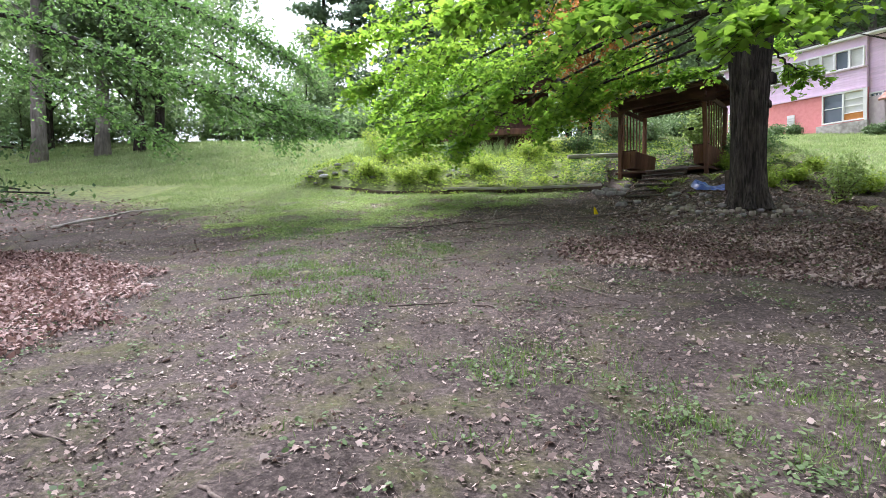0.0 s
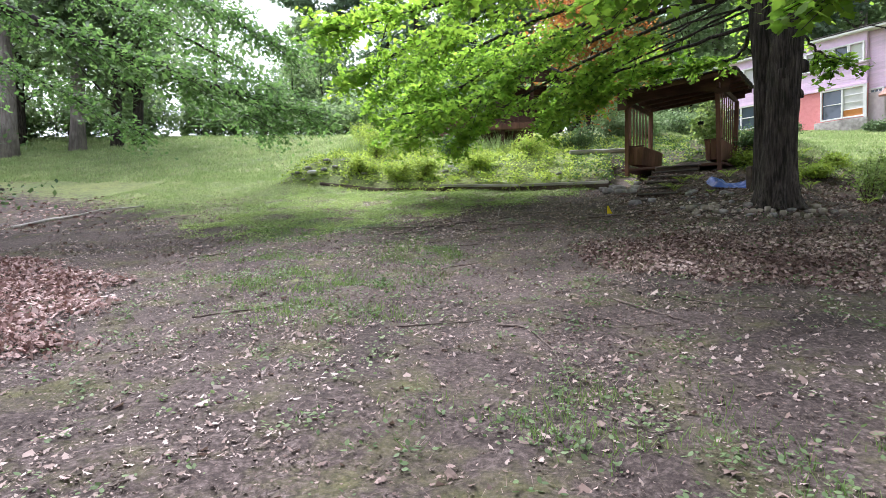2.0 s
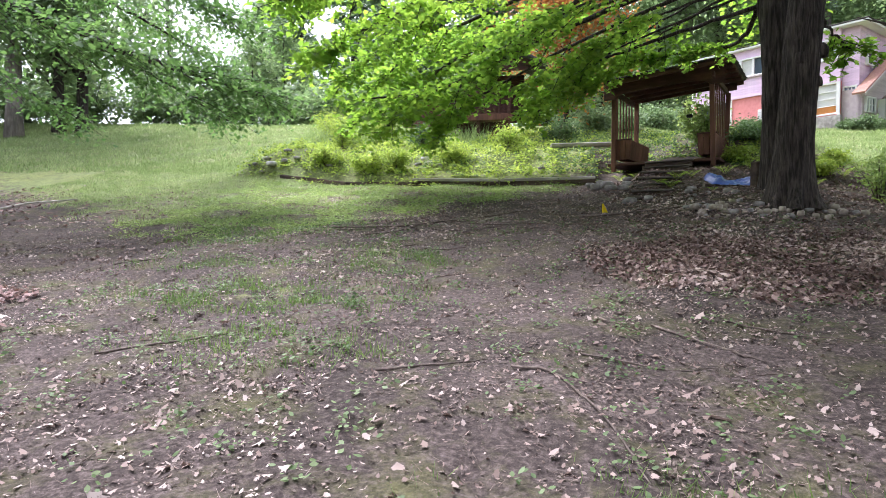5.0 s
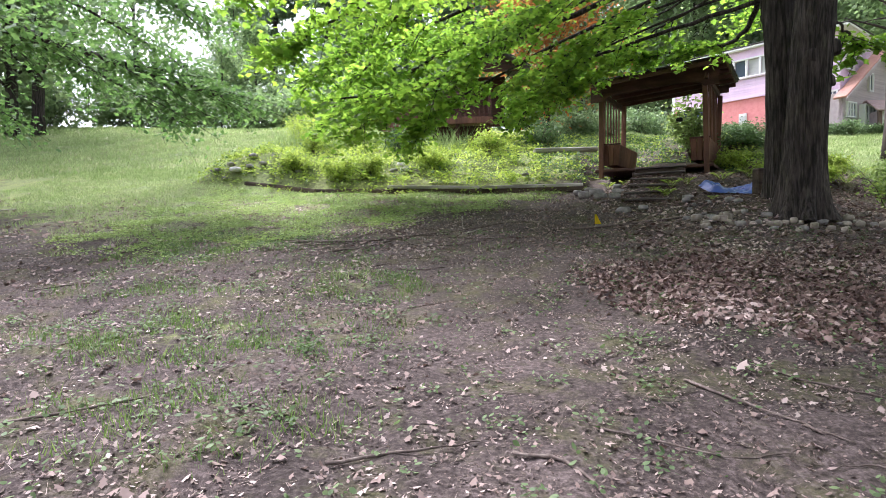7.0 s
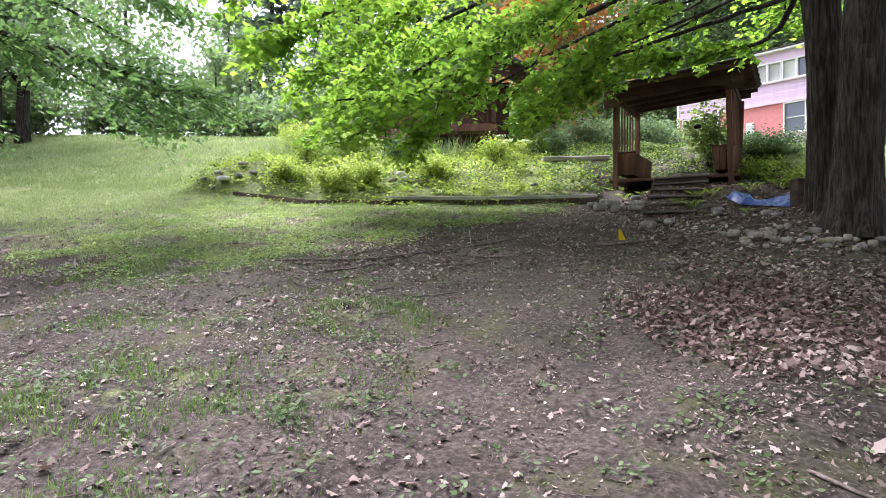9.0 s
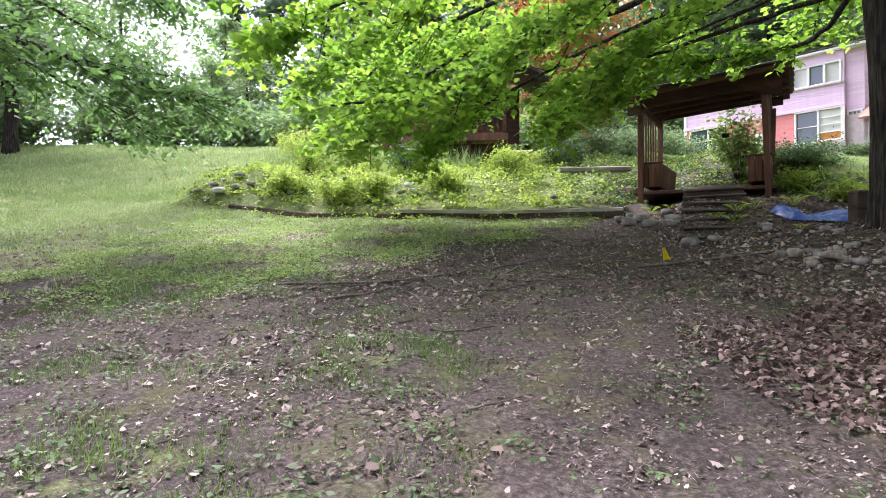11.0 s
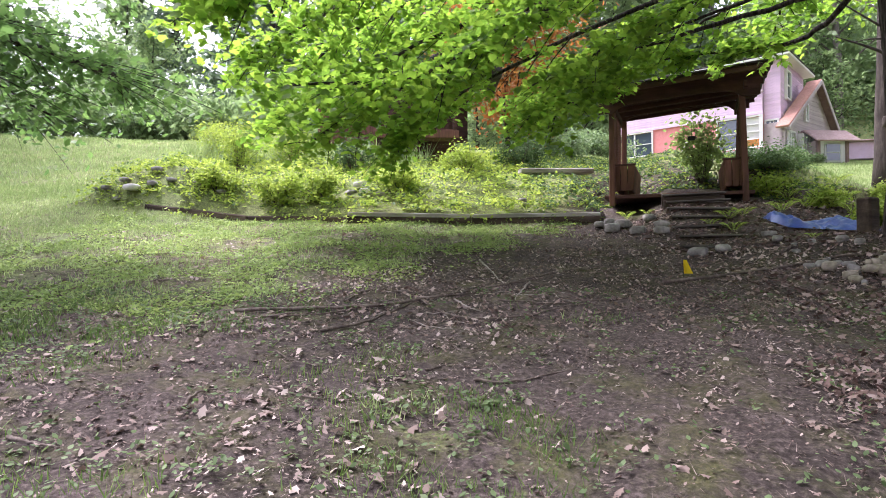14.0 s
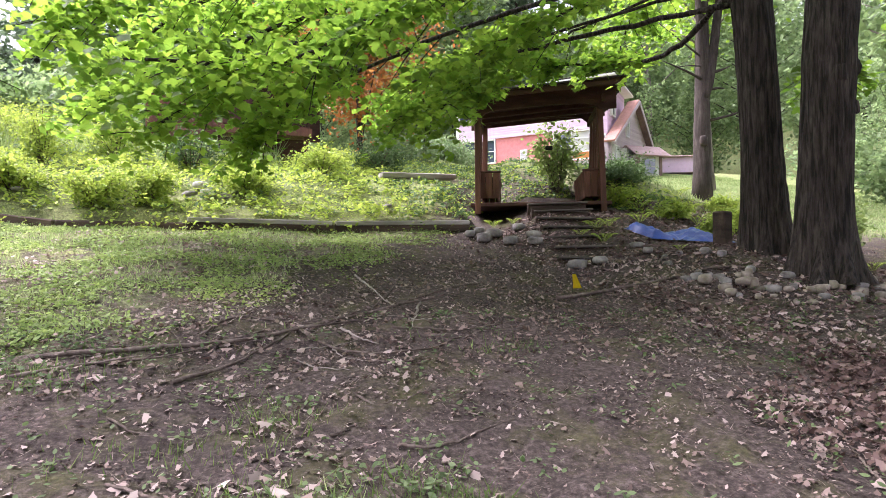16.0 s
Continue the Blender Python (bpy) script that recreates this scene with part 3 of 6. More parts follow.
MAPLE_LIMBS = [
    ([(3.8, 14.3, 6.3), (2.2, 15.0, 6.35), (0.25, 16.0, 5.95), (-1.16, 15.8, 5.25), (-2.48, 15.3, 4.5), (-3.87, 15.4, 3.65)], 0.07, 0.012),
    ([(3.9, 13.4, 6.7), (1.6, 14.0, 6.7), (-0.1, 15.2, 5.75), (-1.08, 14.9, 5.2), (-2.23, 14.5, 4.4), (-3.87, 13.9, 4.1)], 0.06, 0.01),
    ([(3.8, 14.4, 5.7), (2.4, 15.6, 5.6), (1.0, 15.9, 5.2), (0.45, 16.0, 4.75), (-0.3, 15.6, 4.1)], 0.04, 0.008),
    ([(3.8, 14.4, 5.9), (3.85, 15.9, 5.5), (3.2, 16.8, 5.6), (1.8, 17.3, 5.5)], 0.05, 0.01),
    ([(4.0, 13.2, 7.3), (1.8, 12.4, 6.6), (-0.8, 12.6, 6.2), (-3.13, 11.9, 5.5), (-4.28, 11.8, 5.3)], 0.07, 0.01),
    ([(4.05, 13.2, 6.3), (2.8, 11.9, 5.8), (1.6, 11.2, 5.3), (0.6, 10.9, 5.2)], 0.05, 0.01),
    ([(4.1, 13.2, 5.3), (4.7, 13.7, 4.85), (5.1, 14.0, 4.7)], 0.025, 0.008),
    ([(3.7, 14.4, 7.2), (1.5, 16.2, 7.4), (-1.41, 17.0, 6.8), (-3.46, 17.2, 5.9), (-4.77, 17.6, 4.8)], 0.07, 0.01),
    ([(4.2, 13.1, 7.6), (1.0, 13.4, 8.4), (-1.82, 14.0, 7.9), (-4.12, 14.5, 6.8)], 0.07, 0.01),
    ([(4.4, 13.1, 8.0), (6.5, 13.5, 7.8), (8.5, 14.5, 6.8), (9.5, 15.5, 6.0)], 0.07, 0.01),
    ([(4.3, 13.1, 7.5), (5.5, 11.5, 7.6), (6.0, 9.5, 7.2), (5.8, 8.0, 6.6)], 0.07, 0.01),
    ([(3.6, 14.5, 8.0), (4.5, 17.0, 8.3), (5.5, 19.0, 7.8), (6.0, 20.5, 7.2)], 0.06, 0.01),
    ([(3.7, 14.4, 6.9), (1.0, 16.6, 6.6), (-1.41, 16.6, 5.9), (-3.13, 16.4, 5.0), (-4.61, 16.2, 4.1)], 0.05, 0.01),
    ([(3.9, 13.4, 7.0), (1.0, 13.6, 7.2), (-1.41, 13.6, 6.4), (-3.05, 13.2, 5.4), (-4.28, 13.0, 4.8)], 0.05, 0.01),
    ([(3.7, 14.4, 6.4), (1.5, 16.5, 6.2), (-0.5, 17.0, 5.4), (-1.98, 16.6, 4.5), (-2.56, 16.4, 4.0)], 0.045, 0.01),
    ([(3.7, 14.4, 7.6), (1.0, 15.4, 7.6), (-1.82, 15.8, 6.8), (-3.46, 15.8, 5.8), (-4.61, 15.6, 5.0)], 0.05, 0.01),
    ([(3.7, 14.4, 7.3), (0.8, 17.4, 7.1), (-1.8, 18.6, 6.7), (-3.9, 18.4, 6.1)], 0.05, 0.01),
    # high limbs out of view, added to deepen the shade below
    ([(4.3, 13.2, 8.6), (5.5, 15.5, 9.6), (6.0, 18.0, 9.4)], 0.06, 0.01),
    ([(3.7, 14.5, 8.6), (2.6, 16.8, 9.8), (2.2, 19.2, 9.6)], 0.06, 0.01),
    ([(3.9, 14.0, 8.9), (2.5, 13.4, 10.2), (0.8, 13.2, 10.2)], 0.06, 0.01),
    ([(3.9, 13.6, 8.6), (2.5, 10.5, 8.8), (0.5, 8.5, 8.2), (-1.41, 7.0, 7.4)], 0.06, 0.01),
]
low_l = [(rel(p, MO), a, b) for p, a, b in MAPLE_LIMBS[:3] + MAPLE_LIMBS[4:5] + MAPLE_LIMBS[7:9] + MAPLE_LIMBS[12:17]]
pol, lines = foliage(low_l, 11, 6.2, 0.115, MAPLE, 0.34, (0.6, 1.6), 0.4, 0.12, 0.052, 0.28)
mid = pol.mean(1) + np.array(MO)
# leaves cleared to fit the camera's view of the garden house roof
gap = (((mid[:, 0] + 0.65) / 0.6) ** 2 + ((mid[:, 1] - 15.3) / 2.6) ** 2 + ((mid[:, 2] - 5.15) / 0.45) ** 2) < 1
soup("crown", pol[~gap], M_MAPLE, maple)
few_l = [(rel(p, MO), a, b) for p, a, b in (MAPLE_LIMBS[3], MAPLE_LIMBS[5], MAPLE_LIMBS[6])]
pol, lines2 = foliage(few_l, 13, 11, 0.12, MAPLE, 0.35, (0.4, 1.0), 0.4, 0.09)
soup("low_sprays", pol, M_MAPLE, maple)
SIDE_LIMBS = [([(3.8, 14.3, 6.1), (2.0, 14.9, 5.75), (0.6, 15.0, 5.1), (-0.7, 14.7, 4.35)], 0.024, 0.008), ([(3.8, 14.3, 6.2), (2.6, 16.2, 5.95), (1.6, 16.8, 5.4), (0.7, 16.9, 4.75)], 0.024, 0.008),
              ([(3.7, 14.4, 6.0), (1.8, 15.8, 5.6), (0.4, 16.4, 4.95), (-0.5, 16.5, 4.3)], 0.024, 0.008), ([(3.7, 14.3, 6.6), (1.4, 14.2, 6.1), (-0.2, 14.2, 5.5), (-1.3, 14.0, 4.8)], 0.024, 0.008),
              ([(3.8, 14.3, 6.5), (2.4, 17.0, 6.3), (0.9, 18.0, 5.7), (-0.4, 18.2, 5.0)], 0.024, 0.008)]
side_l = [(rel(p, MO), a, b) for p, a, b in SIDE_LIMBS]
pol, lines6 = foliage(side_l, 16, 7.0, 0.112, MAPLE, 0.3, (0.5, 1.3), 0.35, 0.11, 0.052, 0.25)
soup("side_sprays", pol, M_MAPLE, maple)
up_l = [(rel(p, MO), a, b) for p, a, b in MAPLE_LIMBS[9:12] + MAPLE_LIMBS[17:]]
# unseen limbs above the view, placed to shade the soil under the maple
SHADE_LIMBS = [([(3.8, 14.2, 8.4), (1.0, 15.0, 9.6), (-2.2, 15.5, 9.4)], 0.08, 0.02), ([(3.9, 13.6, 9.0), (0.8, 13.2, 10.4), (-2.0, 13.0, 10.2)], 0.08, 0.02),
             ([(3.7, 14.5, 8.8), (1.2, 16.6, 10.0), (-1.4, 17.6, 9.6)], 0.08, 0.02), ([(4.3, 13.2, 8.8), (4.2, 11.5, 9.8), (3.4, 9.8, 9.6)], 0.08, 0.02), ([(3.8, 14.0, 9.2), (2.6, 14.4, 11.2), (1.6, 14.6, 12.2)], 0.08, 0.02)]
SHADE_LIMBS += [([(3.9, 13.4, 8.6), (1.0, 12.6, 9.2), (-2.4, 11.6, 8.9)], 0.08, 0.02), ([(3.9, 13.2, 8.8), (1.6, 11.4, 9.4), (-1.4, 9.6, 8.9)], 0.08, 0.02)]
top_l = [(rel(p, MO), a, b) for p, a, b in SHADE_LIMBS]
NEAR_LIMBS = [([(4.1, 13.0, 6.2), (3.9, 10.5, 5.6), (3.3, 8.6, 4.6), (2.5, 6.7, 3.55)], 0.05, 0.01), ([(3.9, 13.0, 6.5), (2.4, 10.5, 5.9), (1.6, 8.7, 4.85), (0.9, 7.1, 3.85)], 0.05, 0.01),
              ([(3.9, 13.0, 6.8), (1.4, 10.8, 6.2), (0.2, 9.0, 5.2), (-0.7, 7.8, 4.35)], 0.05, 0.01), ([(4.2, 13.0, 6.4), (4.6, 10.6, 5.7), (4.7, 8.6, 4.7), (4.5, 6.9, 3.75)], 0.05, 0.01)]
near_l = [(rel(p, MO), a, b) for p, a, b in NEAR_LIMBS]
pol, lines5 = foliage(near_l, 15, 11, 0.125, MAPLE, 0.45, (0.5, 1.2), 0.35, 0.11, 0.05, 0.35)
soup("near_sprays", pol, M_MAPLE, maple)
pol, lines4 = foliage(top_l, 14, 8.5, 0.19, MAPLE, 0.1, (0.9, 2.2), 0.3, 0.25, 0.09)
soup("shade_crown", pol, M_MAPLE, maple)
pol, lines3 = foliage(up_l, 12, 7.5, 0.15, MAPLE, 0.2, (0.7, 1.9), 0.4, 0.16, 0.09)
soup("upper_crown", pol, M_MAPLE, maple)
limb_mesh(low_l + few_l + near_l + side_l + up_l + top_l, lines[::2] + lines2 + lines5 + lines6[::2] + lines3[::2], M_BARK, maple)

# oak whose boughs reach in over the lawn
oak = empty("oak_tree", (-17.0, 8.0, gz(-17, 8)), 0, "spreading oak with long drooping leafy boughs over the lawn", "tree")
OO = Vector(oak.location)
trunk_mesh("trunk", rel([(-17, 8, gz(-17, 8) - 0.1), (-17, 8, 4), (-16.9, 8.1, 8), (-16.7, 8.2, 12)], OO), [0.42, 0.36, 0.32, 0.22], M_BARK, oak, 0.5, 6, 9)
OAK_LIMBS = [
    ([(-16.9, 8.1, 7.4), (-13.0, 9.6, 6.9), (-10.4, 10.6, 5.85), (-8.5, 11.8, 5.1), (-7.0, 13.2, 4.6), (-5.9, 14.4, 4.35)], 0.15, 0.018),
    ([(-10.4, 10.4, 5.9), (-9.0, 12.0, 5.2), (-8.0, 13.8, 4.7), (-7.1, 15.0, 4.0)], 0.04, 0.008),
    ([(-16.9, 8.1, 8.4), (-12.5, 11.5, 8.2), (-9.0, 13.5, 7.2), (-6.6, 14.8, 6.0)], 0.09, 0.01),
    ([(-16.9, 8.1, 6.8), (-14.5, 11.0, 6.3), (-12.8, 13.5, 5.4), (-11.5, 15.5, 4.4)], 0.07, 0.01),
    ([(-16.9, 8.1, 8.8), (-14.0, 13.5, 8.6), (-11.5, 17.5, 7.6), (-9.6, 20.0, 6.4)], 0.08, 0.01),
]
ol = [(rel(p, OO), a, b) for p, a, b in OAK_LIMBS]
pol, lines = foliage(ol, 21, 10.5, 0.13, OAK, 0.15, (0.7, 2.1), 0.3, 0.17, 0.07)
soup("crown", pol, M_OAK, oak)
limb_mesh(ol, [(p, 0.5 * w) for p, w in lines], M_BARK, oak, 30)


def far_tree_parts(name, h, crown_r, crown_low, seed, mat, leaf, count, tr, conifer=False, label="", category="tree", bark=M_BARK):
    """A standing tree: tapered trunk, limbs, a crown of many loose leaf clumps with gaps."""
    r = np.random.default_rng(seed)
    t = empty(name, (0, 0, 0), 0, label, category)
    bm = bmesh.new()
    pts = bezier([(0, 0, -0.3), (r.normal(0, 0.1), r.normal(0, 0.1), h * 0.35), (r.normal(0, 0.25), r.normal(0, 0.25), h * 0.7), (0, 0, h * 0.97)], 14)
    tube(bm, pts, np.concatenate([[tr * 1.35], np.linspace(tr, tr * 0.12, 13)]), 12, 0.1, seed)
    part("trunk", bm, bark, t)
    P = []
    bm = bmesh.new()
    nl = 34 if conifer else 26
    for k in range(nl):
        z = crown_low + (h - crown_low) * (k + 0.5) / nl
        f = (z - crown_low) / (h - crown_low)
        rad = crown_r * ((1 - f) ** 0.8 + 0.06 if conifer else (math.sin(math.pi * min(1, 0.18 + 0.8 * f)) ** 0.6)) * r.uniform(0.6, 1.1)
        a = r.uniform(0, 6.28)
        end = np.array([rad * math.cos(a), rad * math.sin(a), z + (rad * 0.05 if conifer else rad * 0.45)])
        st = np.array([0, 0, z - (0 if conifer else rad * 0.3)])
        tube(bm, [st, (st + end) / 2 + (0, 0, 0.1), end], [tr * 0.3 * (1 - 0.7 * f), tr * 0.16 * (1 - 0.7 * f), 0.02], 5, 0, k)
        n = int(count / nl)
        u = r.random((n, 1)) ** 0.6
        P.append(st + (end - st) * u + r.normal(0, 1, (n, 3)) * (rad * 0.17 + 0.15) * (1, 1, 0.28 if conifer else 0.75))
    tagged(part("limb_growth", bm, bark, t), kind="stuff")
    P = np.vstack(P)
    c = len(P)
    soup("crown", leaves(DIAMOND if conifer else OVAL, P, r.uniform(0, 6.28, c), r.normal(-0.3, 0.5, c), r.normal(0, 0.5, c), leaf * r.uniform(0.6, 1.3, c)), mat, t)
    return t


# ---------- arbor ----------
def arbor():
    g = empty("garden_arbor", (1.68, 18.83, 3.30), -24, "red-brown wooden garden arbor with slatted sides and low roof", "arbor")
    W, D, H = 2.41, 1.9, 1.85
    for x, y, lean in ((0, 0, 0.0), (W, 0, -0.03), (0.05, D, 0.01), (W, D, 0.03)):
        bm = box_bm(0.11, 0.11, H + 0.25, (0, 0, (H + 0.25) / 2 - 0.2), 0.008)
        for v in bm.verts:
            v.co.x += x + lean * v.co.z
            v.co.y += y
        part("post", bm, M_WOOD, g)
    for x in (0, W):
        for k in range(6):
            y = D * (k + 1) / 7
            bm = box_bm(0.03, 0.055, 1.25, (x, y, 0.62 + 0.62), 0.004)
            part("slat", bm, M_WOOD, g)
    # planter boxes along both sides, flaring towards the top
    for x, s in ((0.22, 1), (W - 0.16, -1)):
        planter = new("planter_box")
        planter.parent = g
        for sx in (-1, 1):
            bm = box_bm(0.03, D - 0.06, 0.5, (0, D / 2, 0.36), 0.004)
            for v in bm.verts:
                v.co.x += x + sx * (0.15 + 0.10 * (v.co.z - 0.1))
            part("side_board", bm, M_WOOD, planter)
        for y in (0.06, D - 0.1):
            for k in range(3):
                bm = box_bm(0.115, 0.03, 0.5, (x + (k - 1) * 0.125, y, 0.36), 0.004)
                for v in bm.verts:
                    v.co.x += (v.co.x - x) * 0.3 * (v.co.z - 0.1)
                part("end_board", bm, M_WOOD, planter)
        part("rim", box_bm(0.46, 0.05, 0.035, (x, 0.05, 0.63), 0.006), M_WOOD_DARK, planter)
        part("soil", box_bm(0.30, D - 0.14, 0.04, (x, D / 2, 0.52), 0), M_TIMBER_BROWN, planter)
    part("floor_deck", box_bm(W + 0.3, D + 0.1, 0.07, (W / 2, D / 2, -0.02), 0.01), M_WOOD_DARK, g)
    # curved valances, front and back
    for y, lift, deep in ((-0.075, -0.05, 0.26), (D + 0.075, 0.16, 0.0)):
        bm = bmesh.new()
        n = 28
        low, top = [], []
        for i in range(n + 1):
            x = -0.25 + (W + 0.5) * i / n
            e = min(x + 0.02, W + 0.02 - x)
            drop = 0.28 if e < 0.08 else 0.28 * math.exp(-((e - 0.08) / 0.1))
            z = 1.84 + 0.10 * x / W + 0.03 * math.sin(math.pi * min(1, max(0, x / W))) - 0.45 * drop
            low.append((x, z + lift))
            top.append((x, 2.03 + deep * 0.55 + 0.13 * x / W))
        for dy in (-0.02, 0.02):
            for (a, b), (c, d) in zip(zip(low, low[1:]), zip(top, top[1:])):
                vs = [bm.verts.new((p[0], y + dy, p[1])) for p in (a, b, d, c)]
                bm.faces.new(vs)
        for (a, b) in zip(low, low[1:]):
            bm.faces.new([bm.verts.new(q) for q in ((a[0], y - 0.02, a[1]), (b[0], y - 0.02, b[1]), (b[0], y + 0.02, b[1]), (a[0], y + 0.02, a[1]))])
        part("valance", bm, M_WOOD_DARK, g)
    for x in (0, W):
        part("side_beam", box_bm(0.07, D + 0.5, 0.13, (x, D / 2, 1.86 + 0.1 * x / W), 0.006), M_WOOD_DARK, g)
    roof = new("roof")
    roof.parent = g
    roof.matrix_basis = pose(W / 2 + 0.15, D / 2, 2.11, 0, -4.2, 0)
    RW, RD = W + 0.5, D + 0.8
    nb = 22
    board = box_bm(RW / nb - 0.008, RD, 0.022, (0, 0, 0.06), 0.003)
    first = part("roof_board", board, M_WOOD_DARK, roof)
    first.matrix_basis = Matrix.Translation((-RW / 2 + RW / nb / 2, 0, 0))
    for i in range(1, nb):
        share("roof_board", first.data, Matrix.Translation((-RW / 2 + RW / nb * (i + 0.5), 0, 0.004 * math.sin(i * 2.1))), roof)
    raf = box_bm(RW - 0.04, 0.045, 0.09, (0, 0, 0), 0.005)
    r0 = part("rafter", raf, M_WOOD_DARK, roof)
    r0.matrix_basis = Matrix.Translation((0, -RD / 2 + 0.04, 0))
    for i in range(1, 6):
        share("rafter", r0.data, Matrix.Translation((0, -RD / 2 + 0.04 + i * (RD - 0.08) / 5, 0)), roof)
    part("roofing", box_bm(RW + 0.08, RD + 0.08, 0.025, (0, 0, 0.088), 0.006), M_ROOF_DARK, roof, "dark shingle covering")
    cap = box_bm(0.1, 0.11, 0.02, (0, 0, 0.105), 0.006)
    c0 = part("shingle_edge", cap, M_ROOF_DARK, roof)
    c0.matrix_basis = Matrix.Translation((RW / 2 + 0.01, -RD / 2 + 0.08, 0))
    for i in range(1, 18):
        share("shingle_edge", c0.data, Matrix.Translation((RW / 2 + 0.01 + 0.008 * (i % 3), -RD / 2 + 0.08 + i * (RD - 0.1) / 17.5, 0.004 * (i % 2))), roof)
    # small hanging feeder seen under the back beam
    fd = bmesh.new()
    tube(fd, [(1.5, D, 1.7), (1.5, D, 1.45)], [0.004, 0.004], 5)
    box_bm(0.16, 0.1, 0.09, (1.5, D, 1.4), 0.02, bm=fd)
    part("hanging_feeder", fd, M_METAL, g, "small dark hanging feeder")
    return g


arbor()


# ---------- steps ----------
for i in range(8):
    f = i / 7
    cx, cy = 1.72 + 1.14 * f, 14.65 + 3.1 * f
    cz = 1.88 + 1.18 * f
    w = 0.68 + 0.36 * f
    st = empty("timber_step", (cx, cy, cz), -18 + 3 * math.sin(i * 2.3), "weathered timber garden step with a split plank tread", "step", "steps up to the arbor")
    a = part("riser", box_bm(w, 0.10, 0.12, (0.03 * math.sin(i * 5), 0.03, 0.085), 0.018), M_TIMBER_BROWN, st)
    part("tread_plank", box_bm(w + 0.06, 0.17, 0.032, (0.03 * math.cos(i * 3), 0.02, 0.178), 0.008, pose(0, 0, 0, 0, 2.2 * math.sin(i * 1.7), 2.5 * math.cos(i * 2.9))), M_TIMBER, st)
    part("tread_plank", box_bm(w - 0.05, 0.16, 0.03, (0.05 * math.cos(i * 4), 0.20, 0.165), 0.008, pose(0, 0, 0, 0, -1.5 * math.sin(i * 2.7), 3 * math.sin(i * 1.3))), M_TIMBER, st)
    part("side_peg", box_bm(0.05, 0.05, 0.3, (-w / 2 - 0.03, 0.02, 0.05), 0.008), M_TIMBER_BROWN, st)

# ---------- retaining timbers ----------
xs = [-7.4, -5.4, -3.55, -1.25, 1.15]
for a, b in zip(xs, xs[1:]):
    ya, yb = float(log_line(a)), float(log_line(b))
    L = math.hypot(b - a, yb - ya)
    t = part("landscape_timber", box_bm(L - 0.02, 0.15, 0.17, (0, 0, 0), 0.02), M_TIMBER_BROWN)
    for v in t.data.vertices:
        v.co.z += 0.02 * noise.noise((v.co.x * 1.3 + a, 0, 0))
    za, zc = gz(a, ya - 0.12), gz(b, yb - 0.12)
    t.matrix_basis = Matrix.Translation(((a + b) / 2, (ya + yb) / 2 + 0.02, (za + zc) / 2 + (0.10 if a > -4 else 0.05))) @ pose(0, 0, 0, 0, -math.degrees(math.atan2(zc - za, L)), math.degrees(math.atan2(yb - ya, b - a)))
    tagged(t, "brown weathered landscape timber edging the garden bed" if a < -4 else "weathered landscape timber with shaded front and lit top painted in", "timber", "timbers edging the bed")
    # added pale strip paints the lit upper edge over a shade-dark brown front
    if a > -4:
        part("top_board", box_bm(L - 0.06, 0.22, 0.075, (0, 0.0, 0.085), 0.012), M_TIMBER_PALE, t, "added pale strip painting the timber's lit upper edge")
t = part("garden_timber", box_bm(1.75, 0.3, 0.12, (0, 0, 0), 0.02), M_TIMBER_PALE)
t.matrix_basis = pose(0.95, 20.65, 4.06, 0, -1.0, 6)
tagged(t, "pale grey weathered plank lying across the ivy bed", "timber")


